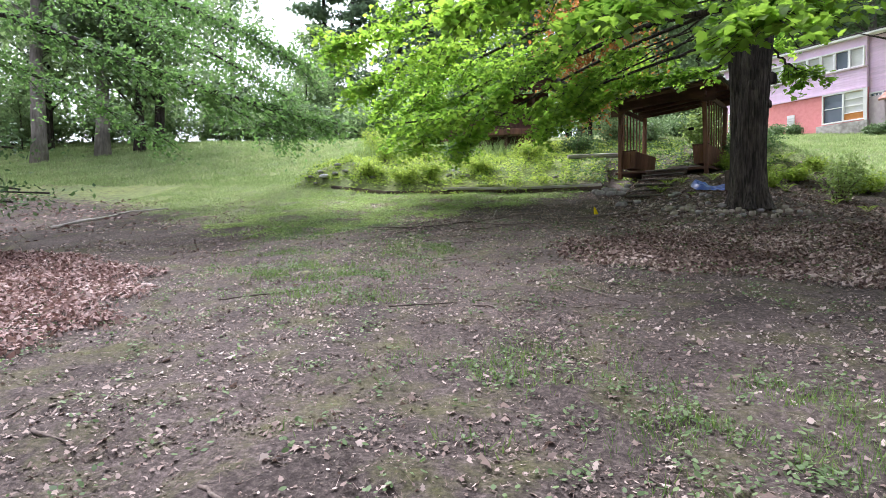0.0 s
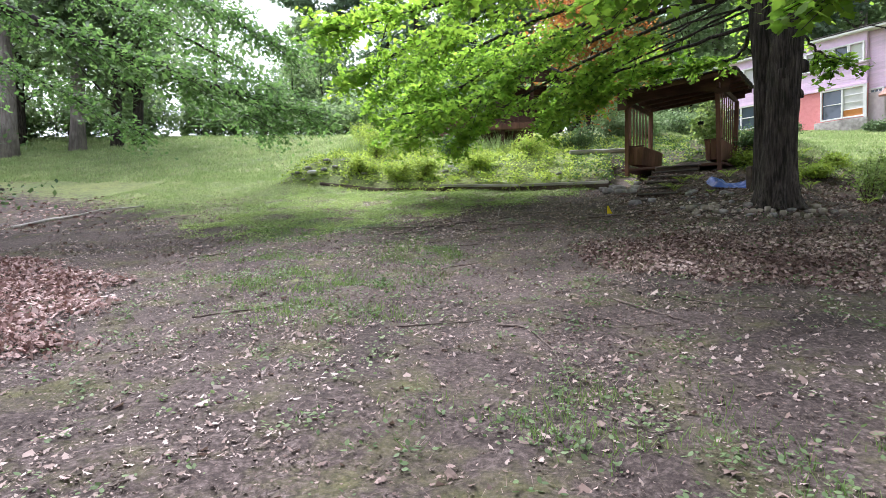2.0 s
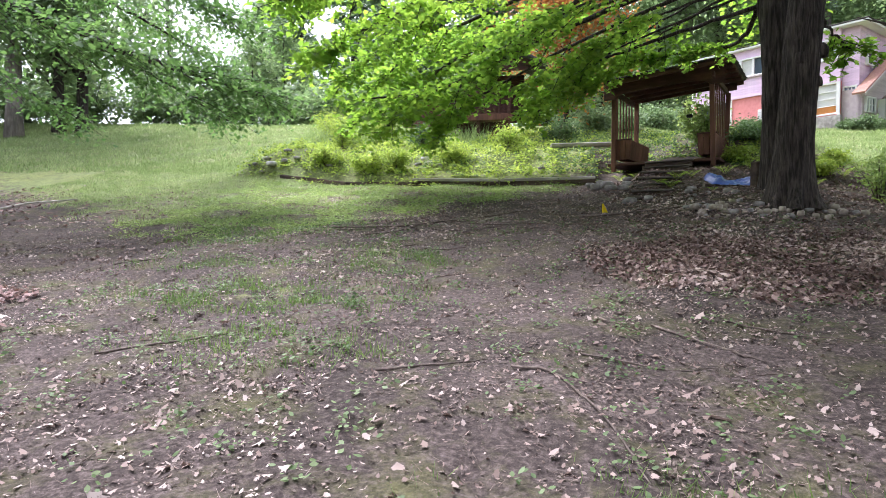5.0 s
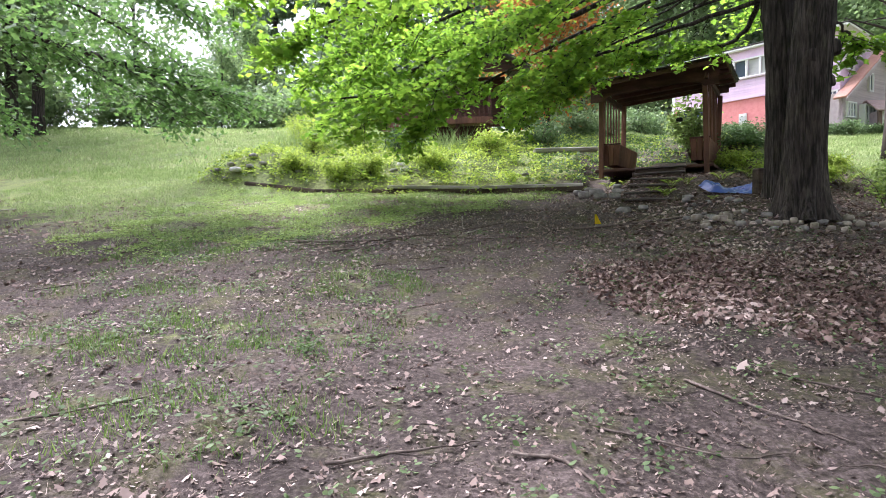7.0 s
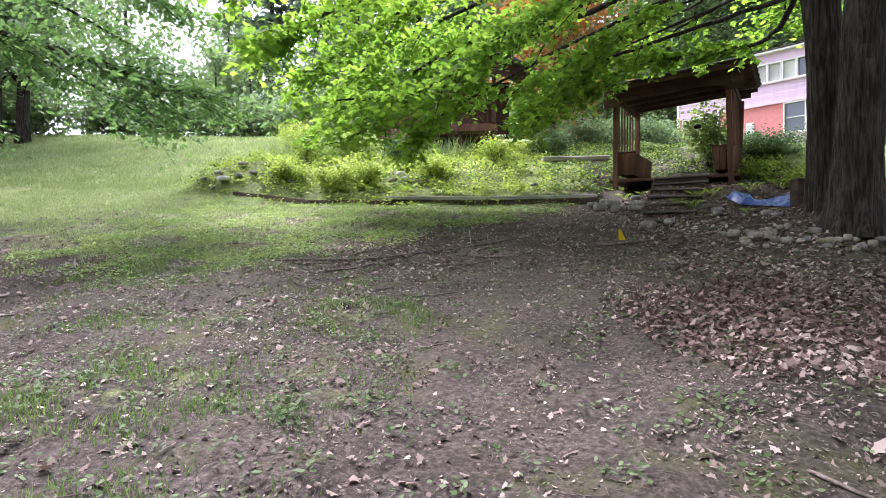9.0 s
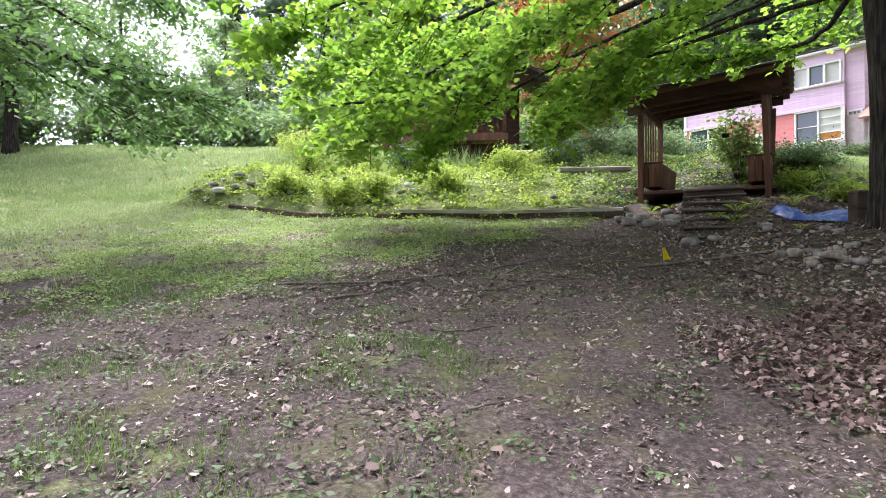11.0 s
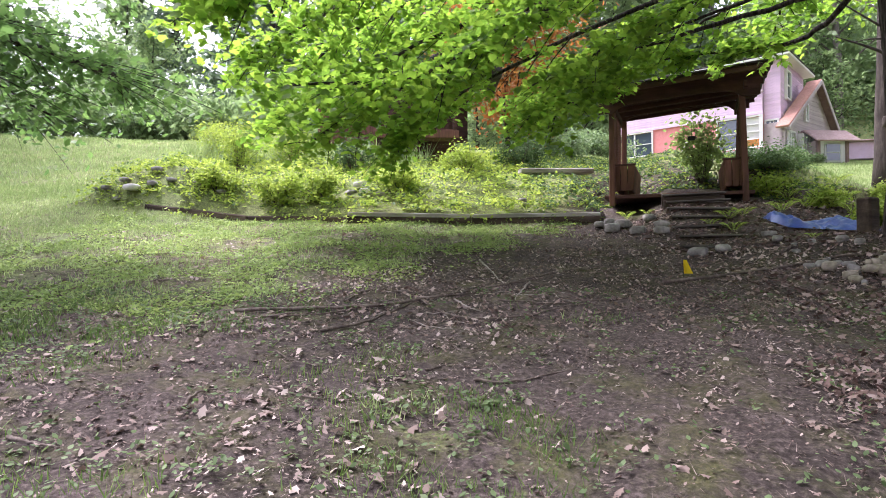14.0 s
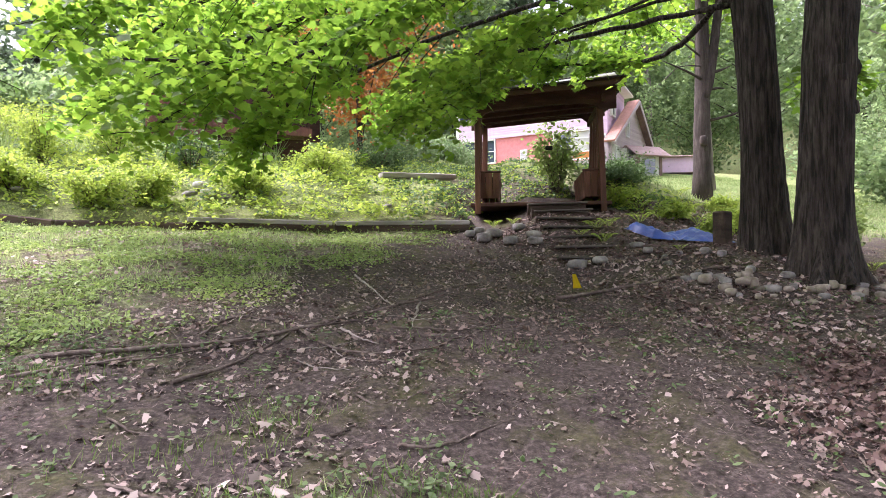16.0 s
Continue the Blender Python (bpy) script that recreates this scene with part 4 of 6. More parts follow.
# ---------- house ----------
def house():
    # local x runs along the front towards its far end, y outwards to the yard, z up
    h = empty("house", (15.12, 36.65, 6.75), 135, "two-storey lilac and red clapboard house with white windows and orange roof", "house")
    L = 8.25

    def wall(name, x0, x1, z0, z1, y=0.0, thick=0.2, mat_=M_PINK, holes=()):
        edges = sorted({x0, x1, *[q for hh in holes for q in hh[:2]]})
        lev = sorted({z0, z1, *[q for hh in holes for q in hh[2:]]})
        bm = bmesh.new()
        for a, b in zip(edges, edges[1:]):
            for c, d in zip(lev, lev[1:]):
                mx_, mz_ = (a + b) / 2, (c + d) / 2
                if any(q[0] < mx_ < q[1] and q[2] < mz_ < q[3] for q in holes):
                    continue
                box_bm(b - a, thick, d - c, (mx_, y - thick / 2, mz_), 0, bm=bm)
        bmesh.ops.remove_doubles(bm, verts=bm.verts, dist=0.0005)
        return part(name, bm, mat_, h)

    def window(x0, x1, z0, z1, cols=1, rows=1, low=None, back=None, m=None, bars=0, proud=0.0):
        """Frame, mullions, bars and panes in the plane y = 0 of m."""
        w = new("window")
        w.parent = h
        if m is not None:
            w.matrix_basis = m
        t = 0.08
        for a, b, c, d in ((x0 - t, x1 + t, z0 - t, z0), (x0 - t, x1 + t, z1, z1 + t), (x0 - t, x0, z0, z1), (x1, x1 + t, z0, z1)):
            part("frame", box_bm(b - a, 0.1 + proud, d - c, ((a + b) / 2, 0.03 + proud / 2, (c + d) / 2), 0.008), M_WHITE, w)
        for i in range(1, cols):
            x = x0 + (x1 - x0) * i / cols
            part("mullion", box_bm(0.09, 0.08 + proud, z1 - z0, (x, 0.02 + proud / 2, (z0 + z1) / 2), 0.006), M_WHITE, w)
        for i in range(cols):
            a, b = x0 + (x1 - x0) * i / cols, x0 + (x1 - x0) * (i + 1) / cols
            nr = rows if isinstance(rows, int) else rows[i]
            for j in range(1, nr):
                z = z0 + (z1 - z0) * j / nr
                part("bar", box_bm(b - a - 0.08, 0.05, 0.045, ((a + b) / 2, 0.015 + proud, z), 0.004), M_WHITE, w)
            for j in range(1, bars + 1):
                part("bar", box_bm(0.03, 0.04, z1 - z0, (a + (b - a) * j / (bars + 1), 0.012 + proud, (z0 + z1) / 2), 0.004), M_WHITE, w)
            for j in range(nr):
                c, d = z0 + (z1 - z0) * j / nr, z0 + (z1 - z0) * (j + 1) / nr
                part("pane", box_bm(b - a, 0.012, d - c, ((a + b) / 2, proud - 0.05 if proud == 0 else proud - 0.01, (c + d) / 2), 0), low if (low and i == 0 and j == 0) else (back if back and i == 0 else M_GLASS), w)
        return w

    wins = [(0.14, 2.15, 0.92, 2.42), (5.78, 7.85, 1.12, 2.42)]
    wall("front_wall_lower", 0, L, -1.2, 2.56, 0, 0.2, M_RED_WALL, wins)
    window(*wins[0], 2, (4, 2), M_CURTAIN, M_BLIND_SKY)
    window(*wins[1], 2, 2)
    part("foundation", box_bm(2.6, 0.18, 1.0, (1.2, 0.07, 0.28), 0.02), M_FOUND, h)
    part("white_panel_door", box_bm(0.44, 0.06, 0.9, (3.95, 0.04, 1.25), 0.01), M_WHITE, h, "small white louvred hatch")
    for j in range(5):
        part("louvre", box_bm(0.36, 0.04, 0.03, (3.95, 0.08, 0.95 + 0.14 * j), 0.004), M_BLIND_SKY, h)
    part("corner_board", box_bm(0.14, 0.08, 3.4, (0.03, 0.045, 0.9), 0.008), M_WHITE, h)
    part("corner_board", box_bm(0.16, 0.08, 5.4, (L - 0.06, 0.045, 2.3), 0.008), M_WHITE, h)
    # lilac clapboards between the storeys
    cb = box_bm(L + 0.04, 0.035, 0.15, (L / 2, 0.02, 0), 0.004, pose(0, 0, 0, 6, 0, 0))
    c0 = part("clapboard", cb, M_PINK, h)
    c0.matrix_basis = Matrix.Translation((0, 0.01, 2.68))
    for i in range(1, 8):
        share("clapboard", c0.data, Matrix.Translation((0, 0.01, 2.68 + 0.135 * i)), h)
    part("band", box_bm(L + 0.1, 0.1, 0.12, (L / 2, 0.05, 2.56), 0.01), M_PINK, h)
    part("sill_band", box_bm(L + 0.16, 0.16, 0.08, (L / 2, 0.06, 3.64), 0.01), M_TAUPE, h, "dusty mauve sill moulding")
    up = []
    n = 11
    for i in range(n):
        a = 0.12 + (L - 0.24) * i / n
        up.append((a + 0.06, a + (L - 0.24) / n - 0.06, 3.76, 4.68))
    wall("front_wall_upper", 0, L, 2.56, 5.25, 0, 0.2, M_PINK, up)
    # opaque pale panes: the reflected white sky is painted in
    for i, w_ in enumerate(up):
        window(*w_, 1, 1, None, M_BLIND_SKY if i in (0, 2, 3, 4, 6, 8) else None)
    D = 5.0
    part("eave", box_bm(L + 1.6, D + 0.5, 0.12, (L / 2 - 0.5, -D / 2, 5.3), 0.02), M_WHITE, h)
    part("front_roof", box_bm(L + 1.65, D + 0.55, 0.06, (L / 2 - 0.5, -D / 2, 5.4), 0.02), M_ROOF_DARK, h)
    # side wall of the front block under its own clapboards
    part("side_wall", box_bm(0.95, D - 0.3, 6.4, (-0.275, -D / 2 - 0.15, 2.05), 0), M_PINK, h)
    cs = box_bm(0.035, D - 0.3, 0.15, (-0.77, -D / 2 - 0.15, 0), 0.004, pose(0, 0, 0, 0, 6, 0))
    s1 = part("clapboard", cs, M_PINK, h)
    s1.matrix_basis = Matrix.Translation((0, 0, 2.3))
    fr = box_bm(0.77, 0.035, 0.15, (-0.385, -0.28, 0), 0.004, pose(0, 0, 0, 6, 0, 0))
    s2 = part("clapboard", fr, M_PINK, h)
    s2.matrix_basis = Matrix.Translation((0, 0, 2.3))
    for i in range(1, 22):
        share("clapboard", s1.data, Matrix.Translation((0, 0, 2.3 + 0.135 * i)), h)
        share("clapboard", s2.data, Matrix.Translation((0, 0, 2.3 + 0.135 * i)), h)
    # side walls are dressed in a plane turned to face away from the front's far end
    window(-0.62, -0.12, 0.7, 2.15, 1, 3, m=pose(0, -0.3, 0), bars=2, proud=0.05)
    window(-1.7, -1.0, 3.4, 4.75, 1, 2, m=pose(-0.8, 0, 0, 0, 0, 90), proud=0.05)
    # gabled wing standing out past the corner, turned 9 degrees to fit the camera's view
    W = pose(0, 0, 0, 0, 0, -9)
    X, g0, G, pk, top = -0.95, -0.15, -6.3, -3.75, 4.5
    bm = bmesh.new()
    prof = [(g0, -1.0), (G, -1.0), (G, 2.1), (pk, top), (g0, 1.9)]
    fs = []
    for x in (X, X + 0.18):
        fs.append([bm.verts.new((x, p, q)) for p, q in prof])
    bm.faces.new(fs[0])
    bm.faces.new(list(reversed(fs[1])))
    for i in range(5):
        bm.faces.new((fs[0][i], fs[1][i], fs[1][(i + 1) % 5], fs[0][(i + 1) % 5]))
    bm.transform(W)
    part("gable_wall", bm, M_TAUPE, h, "taupe clapboard gable wall")
    bm = box_bm(-X, 0.2, 3.0, (X / 2, g0 - 0.1, 0.5), 0)
    bm.transform(W)
    part("wing_front", bm, M_TAUPE, h)
    sb = box_bm(0.035, 1.0, 0.13, (X - 0.02, 0, 0), 0.004, pose(0, 0, 0, 0, 0, 0))
    s0 = part("siding_board", sb, M_TAUPE, h)
    first = True
    for i in range(44):
        z = 0.1 + 0.12 * i
        hi = g0 if z < 1.9 else g0 - (z - 1.9) * (g0 - pk) / (top - 1.9)
        lo = G if z < 2.1 else G + (z - 2.1) * (pk - G) / (top - 2.1)
        if hi - lo < 0.3:
            break
        m = W @ Matrix.Translation((-0.012 * (i % 2), (lo + hi) / 2, z)) @ Matrix.Diagonal((1, hi - lo, 1, 1))
        if first:
            s0.matrix_basis, first = m, False
        else:
            share("siding_board", s0.data, m, h)

    def slope(name, a, b, x0, x1, mat_, thick=0.12):
        d = math.hypot(b[0] - a[0], b[1] - a[1])
        bm = box_bm(x1 - x0, d, thick, ((x0 + x1) / 2, 0, 0), 0.015)
        bm.transform(W @ Matrix.Translation((0, (a[0] + b[0]) / 2, (a[1] + b[1]) / 2)) @ pose(0, 0, 0, math.degrees(math.atan2(b[1] - a[1], b[0] - a[0])), 0, 0))
        return part(name, bm, mat_, h)

    sl = (top - 1.9) / (g0 - pk)
    slope("roof_slope", (g0 + 0.4, 1.95 - 0.4 * sl), (pk, top + 0.1), X - 0.42, -0.72, M_ORANGE_ROOF)
    sr = (top - 2.1) / (pk - G)
    slope("roof_slope", (pk, top + 0.1), (G - 0.45, 2.15 - 0.45 * sr), X - 0.42, -0.6, M_ORANGE_ROOF)
    slope("barge_board", (g0 + 0.42, 1.82 - 0.42 * sl), (pk, top), X - 0.47, X - 0.42, M_TAUPE, 0.2)
    slope("barge_board", (pk, top), (G - 0.47, 2.0 - 0.47 * sr), X - 0.47, X - 0.42, M_TAUPE, 0.2)
    slope("soffit", (pk, top - 0.02), (G - 0.4, 2.02 - 0.4 * sr), X - 0.4, X + 0.05, M_SOFFIT, 0.04)
    part("back_wall", box_bm(L, 0.2, 6.3, (L / 2, -D, 2.0), 0), M_TAUPE, h)
    part("far_wall", box_bm(0.2, D - 0.4, 6.3, (L - 0.1, -D / 2, 2.0), 0), M_TAUPE, h)
    gab = W @ pose(X - 0.05, 0, 0, 0, 0, 90)
    window(-1.15, -0.45, 0.85, 1.5, 3, 2, m=gab, proud=0.03)
    window(-2.75, -1.7, 0.3, 1.45, 3, 3, m=gab, bars=1, proud=0.22)
    window(-3.7, -3.2, 0.2, 1.1, 1, 2, m=gab, proud=0.03)
    window(-2.75, -2.5, 2.35, 3.15, 1, 1, m=gab, proud=0.03)
    return h


house()


# ---------- entrance porch and low outbuilding past it ----------
def porch():
    g = empty("entrance_porch", (18.35, 36.1, 6.6), 2, "small taupe entrance porch with a faded shingle roof", "porch")
    for a, b in ((-0.75, 0), (0.75, 0), (-0.75, 1.5), (0.75, 1.5)):
        part("post", box_bm(0.16, 0.16, 1.5, (a, b, 0.55), 0.01), M_SOFFIT, g)
    part("porch_wall", box_bm(1.36, 0.1, 1.45, (0, 0.05, 0.5), 0.01), M_WHITE, g, "white painted porch front")
    part("porch_wall", box_bm(0.1, 1.36, 1.45, (0.75, 0.75, 0.5), 0.01), M_TAUPE, g)
    part("porch_wall", box_bm(0.1, 1.36, 1.45, (-0.75, 0.75, 0.5), 0.01), M_TAUPE, g)
    part("frame", box_bm(0.86, 0.06, 0.96, (0, -0.025, 0.6), 0.01), M_BLIND_SKY, g)
    for z in (0.83, 0.4):
        part("pane", box_bm(0.7, 0.02, 0.38, (0, -0.062, z), 0), M_GLASS, g)
    for s2 in (-1, 1):
        bm = box_bm(2.3, 1.25, 0.09, (0, 0, 0), 0.015)
        bm.transform(Matrix.Translation((0.12, 0.75 + s2 * 0.56, 1.5)) @ pose(0, 0, 0, -s2 * 33, 0, 0))
        part("porch_roof", bm, M_PORCH_ROOF, g)
    bm = bmesh.new()
    for x in (1.0, 1.06):
        bm.faces.new([bm.verts.new((x, y, z)) for y, z in ((-0.22, 1.2), (1.72, 1.2), (0.75, 1.82))])
    part("porch_gable", bm, M_SOFFIT, g)
    return g


porch()
ob = empty("outbuilding", (23.2, 39.8, gz(23.2, 39.8)), -25, "low pink outbuilding with a shallow roof on the far lawn", "shed")
part("wall", box_bm(2.6, 3.0, 0.95, (-0.3, 0, 0.3), 0.02), M_PINK, ob)
part("roof", box_bm(2.9, 3.4, 0.1, (-0.3, 0, 0.8), 0.03), M_PORCH_ROOF, ob)

# ---------- garden house with deck ----------
def garden_house():
    g = empty("garden_house", (-2.0, 24.0, gz(-2.0, 24.0)), 0, "dark brown timber garden house with railed deck behind leaves", "shed")
    o = g.location.z
    for i in range(11):
        part("wall_board", box_bm(0.135, 0.03, 1.0 + 0.03 * (i % 3), (-2.85 + 0.14 * i, -1.0, 5.62 - o), 0.006), M_WOOD, g)
    part("wall", box_bm(1.5, 0.1, 0.9, (-2.15, -0.93, 5.58 - o), 0.01), M_WOOD_DARK, g)
    for i in range(7):
        part("deck_board", box_bm(2.2, 0.2, 0.05, (-0.3, -0.9 + 0.21 * i, 5.5 - o), 0.006), M_WOOD, g)
    part("deck_beam", box_bm(2.3, 0.08, 0.2, (-0.3, -1.04, 5.38 - o), 0.01), M_WOOD, g)
    for x in (-1.3, -0.3, 0.7):
        part("deck_leg", box_bm(0.12, 0.12, 5.3 - o + 0.3, (x, -0.9, (5.3 - o) / 2 - 0.15), 0.008), M_WOOD_DARK, g)
    # dark sheet painting the shade under the deck
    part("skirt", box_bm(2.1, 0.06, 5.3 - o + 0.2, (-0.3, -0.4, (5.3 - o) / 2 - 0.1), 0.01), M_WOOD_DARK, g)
    part("back_wall", box_bm(2.4, 0.08, 1.7, (0.0, 0.55, 6.3 - o), 0.01), M_WOOD_DARK, g)
    for x in (-1.2, -0.2, 0.75):
        part("post", box_bm(0.1, 0.1, 1.7, (x, -0.95, 6.3 - o), 0.008), M_WOOD_DARK, g)
    part("rail", box_bm(2.0, 0.07, 0.06, (-0.2, -0.95, 6.25 - o), 0.008), M_WOOD_DARK, g)
    for i in range(13):
        part("baluster", box_bm(0.045, 0.045, 0.72, (-1.1 + 0.15 * i, -0.95, 5.88 - o), 0.004), M_WOOD_DARK, g)
    for s in (-1, 1):
        bm = box_bm(1.5, 2.4, 0.1, (0, 0, 0), 0.02)
        bm.transform(Matrix.Translation((0.75 + s * 0.6, -0.3, 7.32 - o)) @ pose(0, 0, 0, 0, s * 30, 0))
        part("roof", bm, M_ROOF_DARK, g)
    part("gable", box_bm(1.9, 0.06, 0.4, (0.75, -1.1, 7.1 - o), 0.02), M_WOOD_DARK, g)
    return g


garden_house()

# ---------- stones ----------
r = random.Random(5)


def put_stone(x, y, s, mat_=M_STONE, flat=0.7, label="rounded grey field stone on the soil", group="stones", name="stone", lift=0.0):
    sx, sy = s * r.uniform(0.85, 1.3), s * r.uniform(0.7, 1.0)
    ob = part(name, stone_bm(sx, sy, s * flat, r.uniform(0, 50)), mat_)
    ob.matrix_basis = pose(x, y, gz(x, y) + 0.12 * s * flat + lift, 0, 0, r.uniform(0, 360))
    return tagged(ob, label, "stone", group)


for i in range(34):
    a = math.radians(-155 + 105 * i / 33 + r.uniform(-3, 3))
    rr_ = 1.2 + 0.24 * math.sin(i * 2.7) + r.uniform(-0.1, 0.1)
    put_stone(3.75 + 1.15 * rr_ * math.cos(a), 13.6 + rr_ * math.sin(a) * 0.76, r.uniform(0.08, 0.17), M_STONE_CREAM if i % 4 != 3 else M_STONE, r.uniform(0.75, 1.0), "pale cream rounded stone edging the maple's roots", "stones round the maple", lift=0.01)
for i in range(14):
    put_stone(r.gauss(2.75, 0.17), r.gauss(13.3, 0.2), r.uniform(0.1, 0.19), M_STONE_CREAM if i % 3 else M_STONE, r.uniform(0.75, 1.0), "pale stone heaped beside the maple's roots", "stones round the maple", lift=0.05 * (i % 3))
for i in range(9):
    put_stone(r.uniform(2.2, 3.4), r.uniform(13.5, 14.8), r.uniform(0.08, 0.2), M_STONE, 0.8, "small grey stone among leaf litter", "stones round the maple")
for x, y, s in ((1.35, 16.5, 0.36), (1.68, 16.35, 0.33), (1.05, 16.9, 0.4), (1.55, 16.05, 0.3), (0.95, 17.3, 0.28), (1.35, 17.2, 0.36), (1.8, 17.2, 0.34), (1.2, 17.5, 0.3), (1.5, 14.72, 0.34), (1.85, 14.75, 0.26), (2.6, 14.75, 0.22), (2.75, 15.2, 0.2)):
    put_stone(x, y, 0.95 * s, M_STONE, 0.6, "flat grey field stone beside the timber steps", "stones by the steps", lift=0.04)
for x, y, s in ((-8.5, 18.85, 0.2), (-8.25, 18.7, 0.26), (-8.0, 18.9, 0.3), (-7.72, 18.6, 0.36), (-7.4, 18.75, 0.28), (-7.1, 18.9, 0.24), (-8.0, 18.55, 0.2), (-6.6, 18.9, 0.24), (-6.1, 18.8, 0.2), (-7.5, 19.2, 0.3), (-6.9, 19.3, 0.26)):
    put_stone(x, y, s, M_STONE_WHITE if abs(x + 7.72) < 0.1 else M_STONE, 0.5, "piled garden stone half hidden in weeds", "stones in the garden", lift=0.06)
for x, y, s in ((-3.6, 19.0, 0.36), (-3.3, 19.1, 0.42), (-3.0, 19.0, 0.3), (-3.45, 19.4, 0.4), (-0.2, 18.5, 0.3), (-4.3, 19.6, 0.3)):
    put_stone(x, y, 0.85 * s, M_STONE if s < 0.38 else M_STONE_WHITE, 0.45, "piled garden stone half hidden in weeds", "stones in the garden", lift=0.1)

# ---------- tarp, stump post, flag ----------
bm = bmesh.new()
nu, nv = 44, 22
grid = [[None] * (nv + 1) for _ in range(nu + 1)]
for i in range(nu + 1):
    for j in range(nv + 1):
        x, y = 3.2 + 1.3 * i / nu, 15.5 - 0.62 * i / nu + 0.7 * j / nv
        lumps = 0.10 * noise.noise((x * 2.6, y * 2.6, 3)) + 0.05 * noise.noise((x * 7, y * 7, 1)) + 0.02 * noise.noise((x * 16, y * 16, 5))
        edge = min(i, nu - i, j, nv - j) / 4
        grid[i][j] = bm.verts.new((x + 0.06 * noise.noise((y * 3, x, 0)), y, gz(x, y) + 0.03 + min(1, edge) * (0.06 + 1.3 * lumps)))
for i in range(nu):
    for j in range(nv):
        bm.faces.new((grid[i][j], grid[i + 1][j], grid[i + 1][j + 1], grid[i][j + 1])).smooth = True
tagged(part("tarp", bm, M_TARP), "crumpled blue plastic tarp lying on the ground", "tarp")
post = part("timber_stump", box_bm(0.2, 0.2, 0.55, (0, 0, 0.2), 0.02), M_TIMBER_BROWN)
post.matrix_basis = pose(3.85, 14.75, gz(3.85, 14.75), 0, 0, 20)
tagged(post, "short square brown timber post beside the maple trunk", "post")

flag = empty("marker_flag", (0.86, 13.72, gz(0.86, 13.72)), 0, "small yellow plastic marker flag on a wire stem", "flag")
bm = bmesh.new()
tube(bm, [(0, 0, -0.1), (0.005, 0, 0.12), (0.0, 0.01, 0.26)], [0.003, 0.003, 0.003], 6)
part("wire_stem", bm, M_METAL, flag)
bm = bmesh.new()
vs = []
for i in range(6):
    for j in range(4):
        u, v = i / 5, j / 3
        vs.append(bm.verts.new((0.01 + 0.13 * u * (1 - 0.75 * v), 0.02 * math.sin(4 * u + v), 0.06 + 0.2 * v)))
for i in range(5):
    for j in range(3):
        bm.faces.new((vs[i * 4 + j], vs[i * 4 + 4 + j], vs[i * 4 + 5 + j], vs[i * 4 + 1 + j]))
bmesh.ops.solidify(bm, geom=list(bm.faces), thickness=0.002)
part("flag_sheet", bm, M_FLAG, flag)
flag.scale = (0.8, 0.8, 0.8)


# ---------- woods and shrubs ----------
WOODS = "tall leafy tree in the woods beyond the yard"
kinds = [
    far_tree_parts("woodland_tree", 17, 4.6, 3.0, 41, M_FAR_HAZED, 0.42, 5200, 0.30, label=WOODS),
    far_tree_parts("woodland_tree", 21, 5.2, 6.0, 42, M_FAR_HAZED, 0.42, 5600, 0.36, label=WOODS, bark=M_BARK_PALE),
    far_tree_parts("woodland_tree", 13, 4.2, 1.2, 43, M_FAR_HAZED, 0.36, 5200, 0.22, label=WOODS),
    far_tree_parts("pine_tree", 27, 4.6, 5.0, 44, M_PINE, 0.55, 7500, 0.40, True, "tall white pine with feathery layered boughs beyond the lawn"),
]
